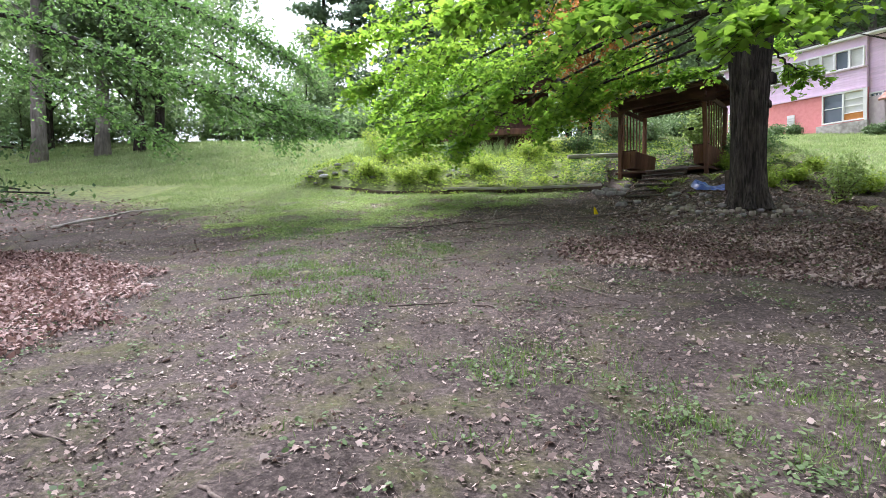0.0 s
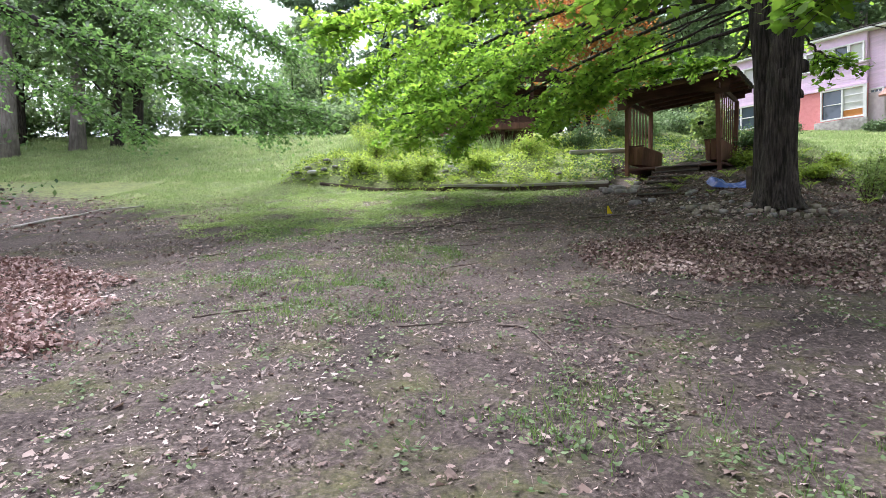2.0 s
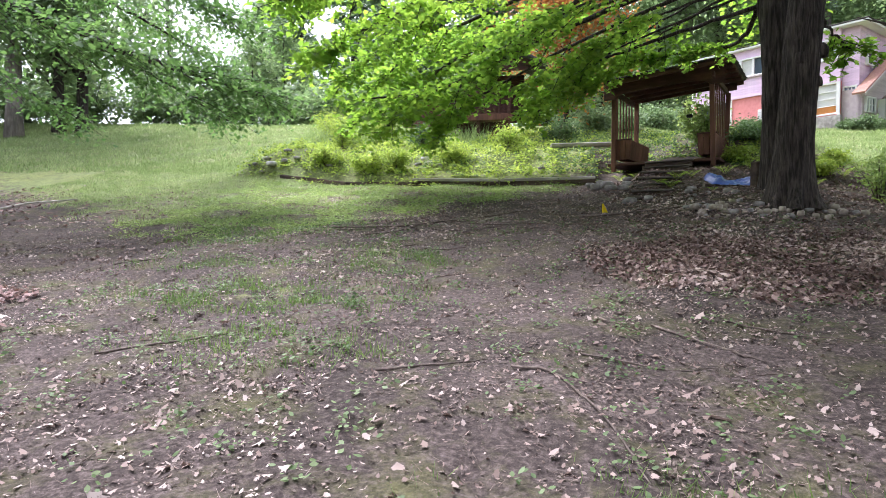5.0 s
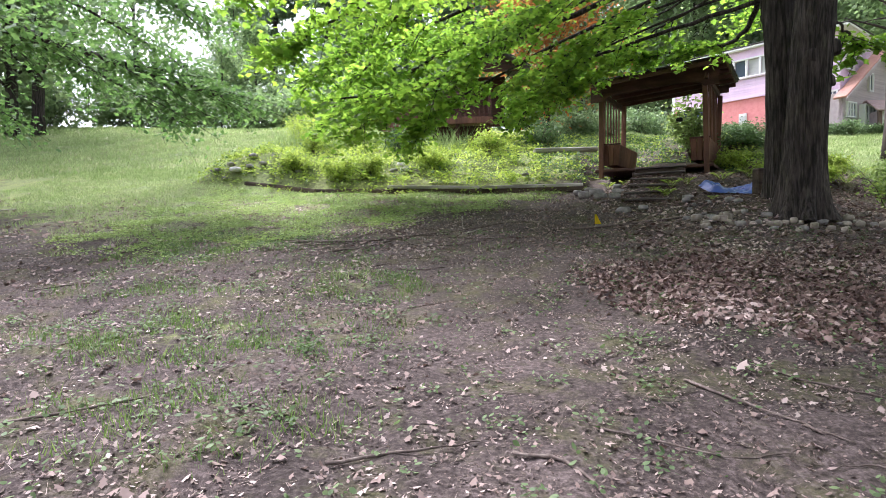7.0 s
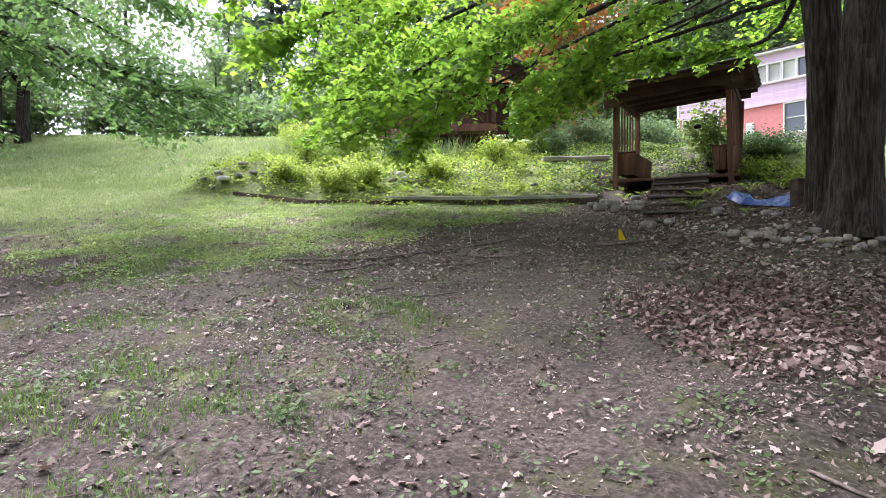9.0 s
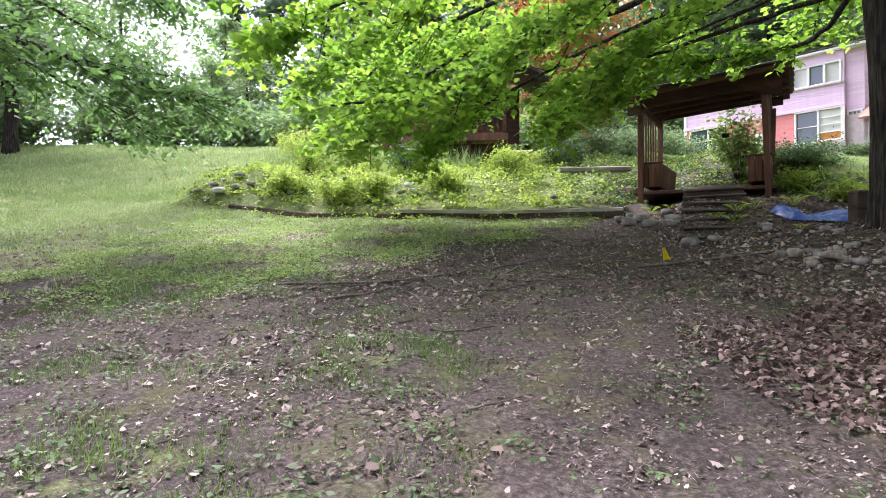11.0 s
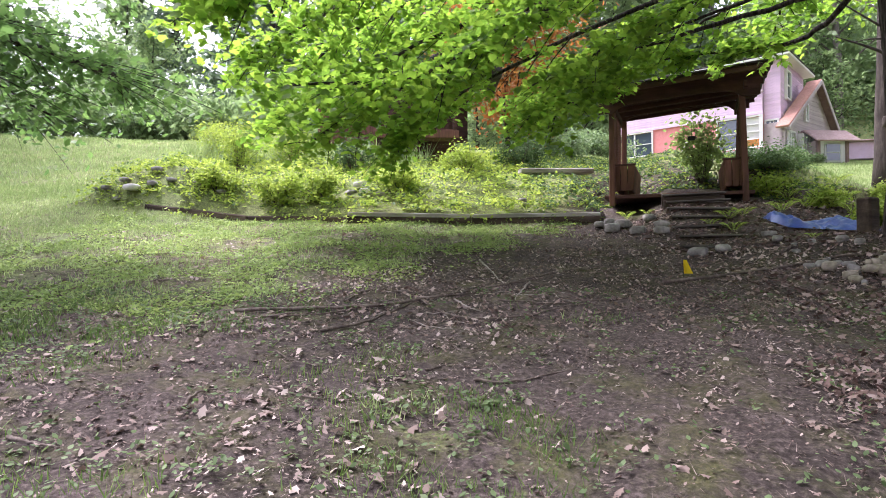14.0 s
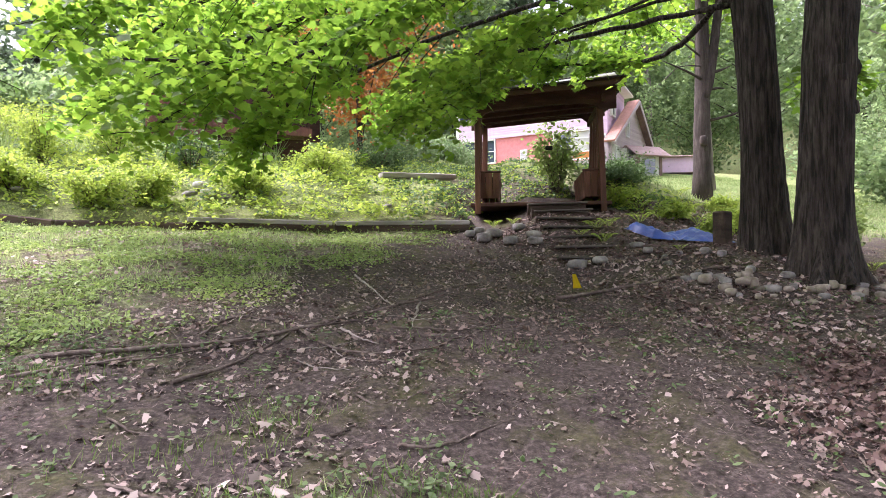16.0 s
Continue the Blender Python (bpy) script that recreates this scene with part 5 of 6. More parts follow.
spots = [
    (1, -27.3, 26.0, 1.0), (1, -25.4, 28.2, 1.0), (0, -24.0, 29.4, 0.9), (0, -23.2, 30.0, 1.0), (2, -18.0, 43.0, 0.6),
    (0, -31.0, 30.0, 1.1), (2, -29.0, 36.0, 1.2), (0, -35.0, 27.0, 1.1), (2, -33.0, 41.0, 1.2), (2, -38.0, 35.0, 1.3), (2, -42.0, 28.0, 1.2), (0, -46.0, 36.0, 1.2),
    (3, -25.6, 58.0, 1.0), (3, -20.0, 66.0, 1.05), (2, -13.0, 46.0, 0.75), (2, -9.5, 47.0, 0.7), (2, -6.5, 45.0, 0.72), (2, -16.0, 49.0, 0.6), (2, -3.0, 47.0, 0.9), (2, -12.0, 62.0, 0.8),
    (0, -1.0, 56.0, 1.1), (2, 1.5, 46.0, 1.0), (0, 5.0, 58.0, 1.1), (2, 4.5, 50.0, 1.1), (0, 10.5, 60.0, 1.2), (0, 17.0, 66.0, 1.3), (3, 22.0, 62.0, 0.95), (1, 27.0, 66.0, 1.3), (0, 31.0, 58.0, 1.3),
    (2, 36.0, 52.0, 1.4), (0, 41.0, 58.0, 1.3), (0, 35.0, 46.0, 1.1), (2, 40.0, 42.0, 1.2), (0, 46.0, 48.0, 1.3), (1, 30.0, 52.0, 1.1), (2, 27.5, 50.0, 1.1), (0, 38.0, 34.0, 1.0), (2, 30.0, 31.0, 0.9),
    (1, 24.0, 25.0, 0.9), (2, 34.0, 27.0, 1.0), (1, 19.5, 20.5, 0.9), (0, 26.0, 19.0, 1.0), (0, 52.0, 36.0, 1.3),
    (2, -36.0, 33.0, 0.6), (2, -32.5, 35.0, 0.55), (2, -29.5, 37.5, 0.6), (2, -26.5, 39.0, 0.55), (2, -24.0, 40.5, 0.6), (2, -21.0, 41.5, 0.55), (2, -18.5, 41.0, 0.5), (2, -15.5, 42.0, 0.5), (2, -12.5, 41.5, 0.45), (2, -10.0, 42.5, 0.45), (2, -7.5, 42.0, 0.45), (2, -33.0, 30.0, 0.5), (2, -39.0, 30.0, 0.6),
    (3, -14.5, 58.0, 1.0), (3, -9.5, 61.0, 1.05), (3, -4.5, 58.0, 1.0), (3, 0.5, 63.0, 1.1), (3, 6.0, 66.0, 1.05), (0, -12.0, 68.0, 1.5), (0, -6.0, 71.0, 1.5), (1, 0.0, 72.0, 1.4), (0, 7.0, 73.0, 1.5),
    (0, -22.0, 48.0, 0.75), (2, -19.0, 40.0, 0.75), (0, -27.5, 44.0, 0.9), (3, -21.5, 55.0, 0.85),
    # two unseen trees right of and behind the start, added to cut skylight
    (1, 11.0, -5.0, 1.0), (0, 14.0, 3.0, 0.9),
    (0, -14.0, -14.0, 1.0), (1, 8.0, -16.0, 1.0), (0, 18.0, -6.0, 1.0), (0, -24.0, -2.0, 1.0), (2, 0.0, -22.0, 1.2), (0, 22.0, 8.0, 1.0), (0, -26.0, 14.0, 1.0),
]
used = set()
for i, (k, x, y, s) in enumerate(spots):
    m = pose(x, y, gz(x, y), 0, 0, i * 67 % 360) @ Matrix.Diagonal((s, s, s, 1))
    if k not in used:
        used.add(k)
        kinds[k].matrix_basis = m
    else:
        copy_thing(kinds[k], m)

for i in range(12):
    x, y = 2.0 + 6.2 * i, 74 + 9 * math.sin(i * 2.1) - 0.25 * i
    copy_thing(kinds[(0, 2, 1, 0)[i % 4]], pose(x, y, gz(x, y) + 2, 0, 0, i * 101) @ Matrix.Diagonal((1.6, 1.6, 1.6, 1)))

# wooded hillside closing the view behind the house
q = np.random.default_rng(78)
n = 46000
x, y = q.uniform(0, 150, n), q.uniform(72, 120, n)
tall = 4 + 9 * (0.5 + 0.5 * np.sin(0.45 * x + 1.3 * np.sin(0.31 * y))) * (0.5 + 0.5 * np.sin(0.5 * y + 0.4 * x))
P = np.stack([x, y, land(x, y) + tall * q.random(n) ** 0.5], 1)
tagged(soup("wooded_hillside", leaves(OVAL, P, q.uniform(0, 6.28, n), q.normal(0.5, 0.6, n), q.normal(0, 0.6, n), 1.5 * q.uniform(0.6, 1.4, n)), M_FAR_HAZED), "wooded hillside beyond the house, haze painted into its green", "woods", kind="stuff")

# nearer trunks beyond the arbor
for x, y, h, tr, lean, mat_, seed in ((11.05, 23.5, 15, 0.27, 0.3, M_BARK_MID, 71), (15.2, 27.9, 16, 0.2, -0.2, M_BARK_PALE, 72)):
    t = far_tree_parts("yard_tree", h, 4.2, 6.5, seed, M_MAPLE, 0.22, 7000, tr, label="mature tree with a bare lower trunk on the far lawn", bark=mat_)
    t.matrix_basis = pose(x, y, gz(x, y), 0, lean * 4, 0)
    if seed == 71:
        for ex_, ez, r0, bz in ((0.75, 8.5, 0.17, 3.3), (-0.45, 8.0, 0.13, 3.6)):
            bm = bmesh.new()
            tube(bm, bezier([(0, 0, bz), (ex_ * 0.35, -0.1, bz + 1.2), (ex_, -0.15, ez)], 9), np.linspace(r0 * 1.2, r0 * 0.6, 9), 10, 0.12, 4)
            part("fork_limb", bm, mat_, t)
        for k, (bz, dx, dz, ln, r0) in enumerate(((3.9, -1, 0.25, 1.5, 0.045), (4.1, 1, 0.4, 0.7, 0.06), (3.6, 1, 0.1, 0.5, 0.05), (4.6, -1, 0.5, 1.8, 0.035), (2.6, 1, 0.35, 1.6, 0.05), (4.3, -0.9, -0.15, 1.2, 0.03))):
            bm = bmesh.new()
            tube(bm, bezier([(0.15 * dx, -0.1, bz), (0.15 * dx + 0.5 * ln * dx, -0.25, bz + 0.4 * ln * dz), (0.15 * dx + ln * dx, -0.2, bz + ln * dz)], 7), np.linspace(r0, r0 * 0.3, 7), 6, 0.2, k)
            part("dead_stub", bm, mat_, t)
        part("knot", stone_bm(0.3, 0.26, 0.5, 9, (-0.14, -0.2, 1.9)), mat_, t)
jm = far_tree_parts("ornamental_maple", 4.6, 2.0, 1.0, 75, M_RED, 0.12, 9000, 0.07, label="ornamental maple with reddish orange leaves")
jm.matrix_basis = pose(0.9, 27.5, gz(0.9, 27.5), 0, 0, 0) @ Matrix.Diagonal((1.35, 1.35, 1.35, 1))


def shrub(name, x, y, rad, h, mat_, leaf, count, seed, label, outline=OVAL, category="shrub"):
    """Stems from the root and a ragged leafy top."""
    q = np.random.default_rng(seed)
    t = empty(name, (x, y, gz(x, y)), 0, label, category)
    bm = bmesh.new()
    P = []
    for k in range(16):
        a, e = q.uniform(0, 6.28), q.uniform(0.2, 1.0)
        end = np.array([rad * e * math.cos(a), rad * e * math.sin(a), h * (1.05 - 0.45 * e * e) * q.uniform(0.7, 1.05)])
        mid = end * (0.45, 0.45, 0.55)
        tube(bm, [(0.04 * math.cos(a), 0.04 * math.sin(a), -0.05), mid, end], [0.012, 0.008, 0.003], 5, 0, k)
        n = count // 16
        u = q.random((n, 1)) ** 0.5
        u = 0.12 + 0.88 * u
        P.append(end * u * np.array([0.6, 0.6, 1.0]) * (1 - u) + end * u * u + end * np.array([0.4, 0.4, 0.0]) * u * (1 - u) + q.normal(0, 1, (n, 3)) * rad * 0.2 * (1, 1, 0.8))
    tagged(part("stem_growth", bm, M_TWIG, t), kind="stuff")
    P = np.vstack(P)
    P[:, 2] = np.maximum(P[:, 2], 0.03)
    c = len(P)
    soup("leafage", leaves(outline, P, q.uniform(0, 6.28, c), q.normal(-0.2, 0.5, c), q.normal(0, 0.5, c), leaf * q.uniform(0.6, 1.3, c)), mat_, t)
    return t


brush = shrub("underbrush", -40.0, 34.0, 2.6, 2.6, M_FAR_HAZED, 0.3, 1800, 79, "dense green underbrush along the top of the lawn", category="bush")
for i in range(1, 17):
    x = -40.0 + 2.35 * i
    y = 33.0 + 4.5 * ss(-34, -16, x) + 1.2 * math.sin(i * 1.9)
    copy_thing(brush, pose(x, y, gz(x, y), 0, 0, i * 77))
for i, (x, y, s) in enumerate(((20.0, 24.0, 0.75), (23.0, 21.0, 0.8), (26.0, 27.5, 0.9), (18.0, 17.5, 0.7), (15.0, 15.0, 0.6), (29.0, 33.0, 1.0), (33.0, 37.0, 1.1))):
    copy_thing(brush, pose(x, y, gz(x, y), 0, 0, i * 51) @ Matrix.Diagonal((s, s, s, 1)))
hem = far_tree_parts("hemlock", 4.6, 2.3, 0.9, 76, M_IVY, 0.10, 6500, 0.07, True, "young dark hemlock with drooping feathery boughs")
hem.matrix_basis = pose(-11.3, 8.6, gz(-11.3, 8.6), 0, 0, 0)
for i, (x, y, ra, h) in enumerate(((2.0, 28.6, 1.2, 0.9), (3.6, 30.2, 1.3, 1.0), (5.2, 32.0, 1.3, 1.0), (6.6, 34.4, 1.3, 1.0))):
    shrub("hedge_shrub", x, y, ra, h, M_SAGE, 0.13, 2600, 140 + i, "loose green shrub along the slope behind the arbor")
shrub("rhododendron", 4.3, 20.5, 0.62, 1.8, M_CLOVER, 0.12, 1500, 81, "leafy rhododendron growing behind the arbor")
shrub("shrub", 6.05, 14.9, 0.5, 1.05, M_CLOVER, 0.075, 1500, 82, "rounded green shrub beside the rear lawn")
shrub("shrub", 6.9, 15.8, 0.6, 0.36, M_WEED, 0.07, 2600, 83, "low bright green shrub beside the rear lawn")
for i, (x, y, ra, h) in enumerate(((15.7, 35.1, 0.75, 0.62), (15.0, 35.6, 0.5, 0.45), (11.4, 38.9, 0.6, 0.5), (12.1, 38.3, 0.55, 0.45), (17.0, 35.6, 0.5, 0.4))):
    shrub("foundation_shrub", x, y, ra, h, M_SAGE, 0.10, 2600, 90 + i, "clipped pale green shrub against the house wall")
for i, (x, y, ra, h, m_) in enumerate(((-4.9, 18.55, 0.55, 0.6, M_WEED), (-4.2, 18.7, 0.5, 0.62, M_WEED), (-6.2, 18.9, 0.5, 0.5, M_WEED), (-2.6, 19.4, 0.5, 0.5, M_WEED), (-6.4, 21.0, 0.7, 1.1, M_WEED), (-5.4, 22.4, 0.7, 1.0, M_WEED),
                                       (-7.6, 23.4, 0.8, 1.0, M_WEED), (-1.2, 20.5, 0.6, 0.7, M_WEED), (-3.8, 21.3, 0.7, 0.9, M_IVY), (-8.6, 26.0, 0.9, 1.1, M_WEED), (0.3, 21.8, 0.7, 0.8, M_IVY), (5.0, 17.2, 0.4, 0.3, M_WEED), (5.6, 16.5, 0.4, 0.3, M_WEED), (4.9, 16.0, 0.35, 0.3, M_WEED), (6.4, 17.6, 0.4, 0.3, M_WEED), (4.75, 18.6, 0.55, 0.4, M_WEED), (5.1, 19.4, 0.9, 0.12, M_IVY), (5.7, 20.4, 0.9, 0.12, M_IVY))):
    shrub("weed_clump", x, y, ra, h, m_, 0.06, 2600, 110 + i, "tall clump of bright green garden weeds", category="weeds")


# ferns and seedlings by the steps
def fern(x, y, s, seed, mat_=M_WEED):
    q = np.random.default_rng(seed)
    t = empty("fern", (x, y, gz(x, y)), 0, "arching bright green fern beside the steps", "fern", "ferns by the steps")
    for k in range(8):
        a = 6.28 * k / 8 + q.uniform(-0.3, 0.3)
        u = np.linspace(0.1, 1, 18)
        R, Z = 0.75 * s * u, s * (1.5 * u - 1.0 * u ** 2)
        P = np.stack([R * math.cos(a), R * math.sin(a), Z], 1)
        P = np.repeat(P, 2, axis=0)
        sd = np.tile([1, -1], 18)
        sz = s * 0.24 * np.repeat(np.sin(math.pi * np.clip(u, 0.12, 0.97)) ** 0.7, 2)
        soup("frond", leaves(DIAMOND * (0.38, 1), P, a - math.pi / 2 + sd * 1.1, np.full(36, -0.25), np.zeros(36), sz), mat_, t)
    return t


for i, (x, y, s) in enumerate(((2.45, 15.6, 0.42), (2.7, 16.2, 0.45), (2.3, 16.0, 0.3), (3.05, 16.4, 0.4), (3.0, 14.6, 0.22), (1.75, 18.2, 0.4), (2.1, 18.1, 0.3), (0.9, 18.4, 0.35), (3.8, 16.6, 0.5), (4.5, 17.0, 0.5), (5.2, 15.6, 0.45), (5.6, 13.9, 0.35), (6.0, 13.4, 0.35), (4.7, 17.9, 0.55), (5.4, 17.4, 0.6), (6.1, 16.4, 0.55), (5.0, 16.6, 0.5), (5.9, 18.3, 0.6), (6.8, 17.2, 0.6), (4.2, 18.6, 0.5), (7.4, 16.2, 0.5), (-4.6, 18.3, 0.4), (-3.6, 18.4, 0.4))):
    fern(x, y, 0.72 * s, 200 + i)


# ---------- ground cover ----------
def scatter(n, x0, x1, y0, y1, keep, seed):
    q = np.random.default_rng(seed)
    x, y = q.uniform(x0, x1, n), q.uniform(y0, y1, n)
    ok = q.random(n) < keep(x, y)
    return x[ok], y[ok], q


def wobble(x, y, s=1.0):
    return 0.5 + 0.25 * np.sin(1.7 * s * x + 0.8 * np.sin(1.1 * s * y)) + 0.25 * np.sin(1.9 * s * y + 1.3 * np.sin(0.9 * s * x))


def lay_leaves(name, n, x0, x1, y0, y1, keep, seed, mat_, size, outline, label, lift=0.02, tilt=0.25, stack=0.0):
    x, y, q = scatter(n, x0, x1, y0, y1, keep, seed)
    c = len(x)
    P = np.stack([x, y, land(x, y) + lift * q.uniform(0.5, 1.6, c) + stack * q.random(c)], 1)
    ob = soup(name, leaves(outline, P, q.uniform(0, 6.28, c), q.normal(0, tilt, c), q.normal(0, tilt, c), size * q.uniform(0.5, 1.4, c), 0.7), mat_)
    return tagged(ob, label, "leaf litter", kind="stuff")


def in_bed(x, y):
    up = y - log_line(x)
    return ss(-0.2, 0.12, np.where(x > 4.4, y - 16.6, up)) * ss(-9.3, -8.3, x) * (1 - ss(27, 31, y)) * (1 - ss(5.4, 6.8, x)) * ~((x > 1.25) & (x < 4.4) & (y < 19.9))


def in_pile(x, y):
    edge = np.interp(y, [3.6, 4.1, 4.65, 5.6, 8.0, 9.1, 9.6], [-5.5, -4.1, -3.7, -4.1, -5.6, -8.0, -11]) + 0.25 * np.sin(5 * y) + 0.12 * np.sin(13 * y)
    return ss(0.15, -0.5, x - edge) * ss(3.5, 4.1, y) * ss(9.7, 9.0, y)


def in_drift(x, y):
    lo = np.interp(x, [0, 0.4, 1.0, 2.0, 4.0, 8.0], [9.7, 8.9, 8.4, 7.9, 7.3, 6.6]) + 0.12 * np.sin(6 * x)
    hi = np.interp(x, [0, 1.0, 1.6, 4.0, 8.0], [10.6, 11.1, 11.6, 11.9, 12.2]) + 0.1 * np.sin(4 * x)
    return ss(-0.1, 0.35, y - lo) * ss(-0.1, 0.4, hi - y) * ss(0.0, 0.6, x)


everywhere = lambda x, y: np.clip(1 - 0.75 * grass_cover(x, y), 0, 1) * (0.35 + 0.65 * wobble(x, y, 1.3)) * (1 - in_bed(x, y))
lay_leaves("leaf_litter", 45000, -9, 9, -3.0, 17.5, everywhere, 301, M_LITTER, 0.047, OAK, "scattered dry brown oak leaves on bare soil")
lay_leaves("leaf_litter", 1700, -7, 7, 0.3, 12, everywhere, 302, M_LITTER, 0.056, MAPLE, "scattered curled dry maple leaves on bare soil")
lay_leaves("leaf_litter", 500, -6, 6, 1.0, 8, everywhere, 311, M_LITTER, 0.095, OAK, "large curled dry oak leaves on bare soil", 0.02, 0.35)
lay_leaves("leaf_pile", 44000, -12, -3.3, 3.4, 9.8, in_pile, 303, M_LITTER_RED, 0.066, OAK, "thick pile of reddish dry oak leaves", 0.02, 0.5, 0.08)
lay_leaves("leaf_drift", 42000, 0, 8, 6.5, 12.4, in_drift, 304, M_LITTER_BROWN, 0.06, OAK, "broad drift of dry brown leaves under the maple", 0.02, 0.45, 0.05)
lay_leaves("leaf_litter", 9000, -24, -8.5, 10, 21, lambda x, y: ss(0.2, 0.8, wobble(x, y, 0.5)) * (1 - ss(-0.5, 2.5, y - np.interp(x, [-24, -14, -9], [19.5, 16, 12.8]))), 305, M_LITTER_RED, 0.12, OAK, "dry leaves strewn under the oak boughs", 0.02, 0.4)
lay_leaves("leaf_litter", 5000, -13, -2, 9.5, 17.5, lambda x, y: ss(0.3, 0.8, wobble(x, y, 1.1)) * (1 - in_bed(x, y)), 309, M_LITTER, 0.07, OAK, "dry leaves caught in the thin lawn grass", 0.03, 0.4)
lay_leaves("leaf_litter", 7000, -5, 2.5, 11.5, 17.7, lambda x, y: (0.4 + 0.6 * wobble(x, y, 2.0)) * (1 - in_bed(x, y)), 310, M_LITTER, 0.055, OAK, "small dry leaves strewn below the garden timbers", 0.025, 0.4)
lay_leaves("leaf_litter", 9000, 1.2, 6.5, 11.8, 18.0, lambda x, y: 0.8 + 0 * x, 306, M_LITTER_BROWN, 0.075, OAK, "dry leaves among stones at the maple's foot", 0.02, 0.4, 0.02)
lay_leaves("soil_crumbs", 180000, -9, 8, -3.0, 16, everywhere, 307, M_TWIG, 0.024, DIAMOND, "crumbs of bark and broken leaf on bare soil", 0.006, 0.35)
lay_leaves("leaf_chips", 170000, -8, 8, -3.0, 15, everywhere, 308, M_LITTER, 0.022, OVAL, "pale chips of broken leaf on bare soil", 0.008, 0.3)


def blades(name, n, x0, x1, y0, y1, keep, seed, h, w, mat_, label, category="grass"):
    x, y, q = scatter(n, x0, x1, y0, y1, keep, seed)
    c = len(x)
    a = q.uniform(0, 6.28, c)
    z = land(x, y)
    hh, ww = h * q.uniform(0.5, 1.5, c), w * q.uniform(0.7, 1.3, c)
    lx, ly = q.normal(0, 0.45, c) * hh, q.normal(0, 0.45, c) * hh
    tri = np.stack([np.stack([x - ww * np.cos(a), y - ww * np.sin(a), z - 0.01], 1), np.stack([x + ww * np.cos(a), y + ww * np.sin(a), z - 0.01], 1), np.stack([x + lx, y + ly, z + hh], 1)], 1)
    return tagged(soup(name, tri, mat_), label, category, kind="stuff")


turf = lambda x, y: np.clip(grass_cover(x, y) * 1.5 - 0.6 + 1.1 * (wobble(x, y, 2.6) - 0.5), 0, 1) * (1 - in_bed(x, y))
blades("grass", 120000, -14, 1.5, 10, 22, turf, 401, 0.055, 0.008, M_GRASS, "short patchy lawn grass on the slope")
blades("grass", 110000, -34, -2, 20, 36, turf, 402, 0.10, 0.016, M_GRASS, "longer lawn grass towards the crest")
blades("grass", 80000, 4.5, 24, 17, 38, turf, 403, 0.09, 0.016, M_GRASS, "bright lawn grass in front of the house")
patchy = lambda x, y: np.clip(grass_cover(x, y) * 3.2 - 0.12, 0, 1) * ss(0.3, 0.7, wobble(x, y, 4.0))
blades("grass", 170000, -6, 4, 2, 12.5, patchy, 404, 0.062, 0.0042, M_TUFT, "thin tufts of grass on worn soil")
blades("meadow_grass", 12000, -9.5, -2, 22, 31, lambda x, y: 0.7 + 0 * x, 405, 0.5, 0.02, M_GRASS, "tall uncut grass at the garden's upper edge")

# straw and pine needles lying flat on the soil
x, y, q = scatter(26000, -8, 8, 0.5, 15, everywhere, 406)
c = len(x)
a, ln = q.uniform(0, 6.28, c), q.uniform(0.03, 0.12, c)
w = 0.0013
x2, y2 = x + ln * np.cos(a), y + ln * np.sin(a)
tri = np.stack([np.stack([x - w * np.sin(a), y + w * np.cos(a), land(x, y) + 0.014], 1), np.stack([x + w * np.sin(a), y - w * np.cos(a), land(x, y) + 0.014], 1), np.stack([x2, y2, land(x2, y2) + 0.014 + 0.02 * q.random(c)], 1)], 1)
tagged(soup("straw", tri, M_LITTER), "pale straw and needles strewn on bare soil", "leaf litter", kind="stuff")

# broad-leaved weeds over the garden bed
x, y, q = scatter(140000, -9.4, 6.0, 17.8, 30, lambda x, y: in_bed(x, y) * (0.2 + 0.8 * ss(0.3, 0.62, wobble(x, y, 4.3))), 411)
c = len(x)
tall = 0.06 + 0.45 * wobble(x, y, 2.1) * (1 - 0.4 * ss(0.5, 3.0, x)) * (0.4 + 0.6 * wobble(x, y, 5.0))
tall = np.where((x > -0.3) & (x < 2.0) & (y > 19.0) & (y < 20.9), 0.25 * tall, tall)
tall = tall * (1 - 0.65 * ss(2.6, 3.6, x))
P = np.stack([x, y, land(x, y) + tall * q.random(c) ** 0.6], 1)
dark = q.random(c) < np.where(x > 0.2, 0.65, 0.15)
L = leaves(OVAL, P, q.uniform(0, 6.28, c), q.normal(-0.1, 0.45, c), q.normal(0, 0.45, c), 0.07 * q.uniform(0.5, 1.5, c))
tagged(soup("garden_weeds", L[~dark], M_WEED), "dense bright green weeds over the sloping garden bed", "weeds", kind="stuff")
tagged(soup("ivy", L[dark], M_IVY), "dark green ivy spreading through the garden bed", "ivy", kind="stuff")
# weeds spilling over the timbers
x, y, q = scatter(16000, -8.4, 1.0, 15.5, 19.5, lambda x, y: ss(-0.5, -0.1, y - log_line(x)) * ss(0.25, 0.0, y - log_line(x)) * ss(0.35, 0.75, wobble(x, y, 2.3)) * (1 - 0.55 * ss(-3.5, -1.5, x)), 414)
c = len(x)
tagged(soup("edge_weeds", leaves(OVAL, np.stack([x, y, land(x, y) + 0.03 + 0.3 * q.random(c) * wobble(x, y, 3.0)], 1), q.uniform(0, 6.28, c), q.normal(-0.1, 0.45, c), q.normal(0, 0.45, c), 0.06 * q.uniform(0.5, 1.5, c)), M_WEED), "bright green weeds spilling over the garden timbers", "weeds", kind="stuff")
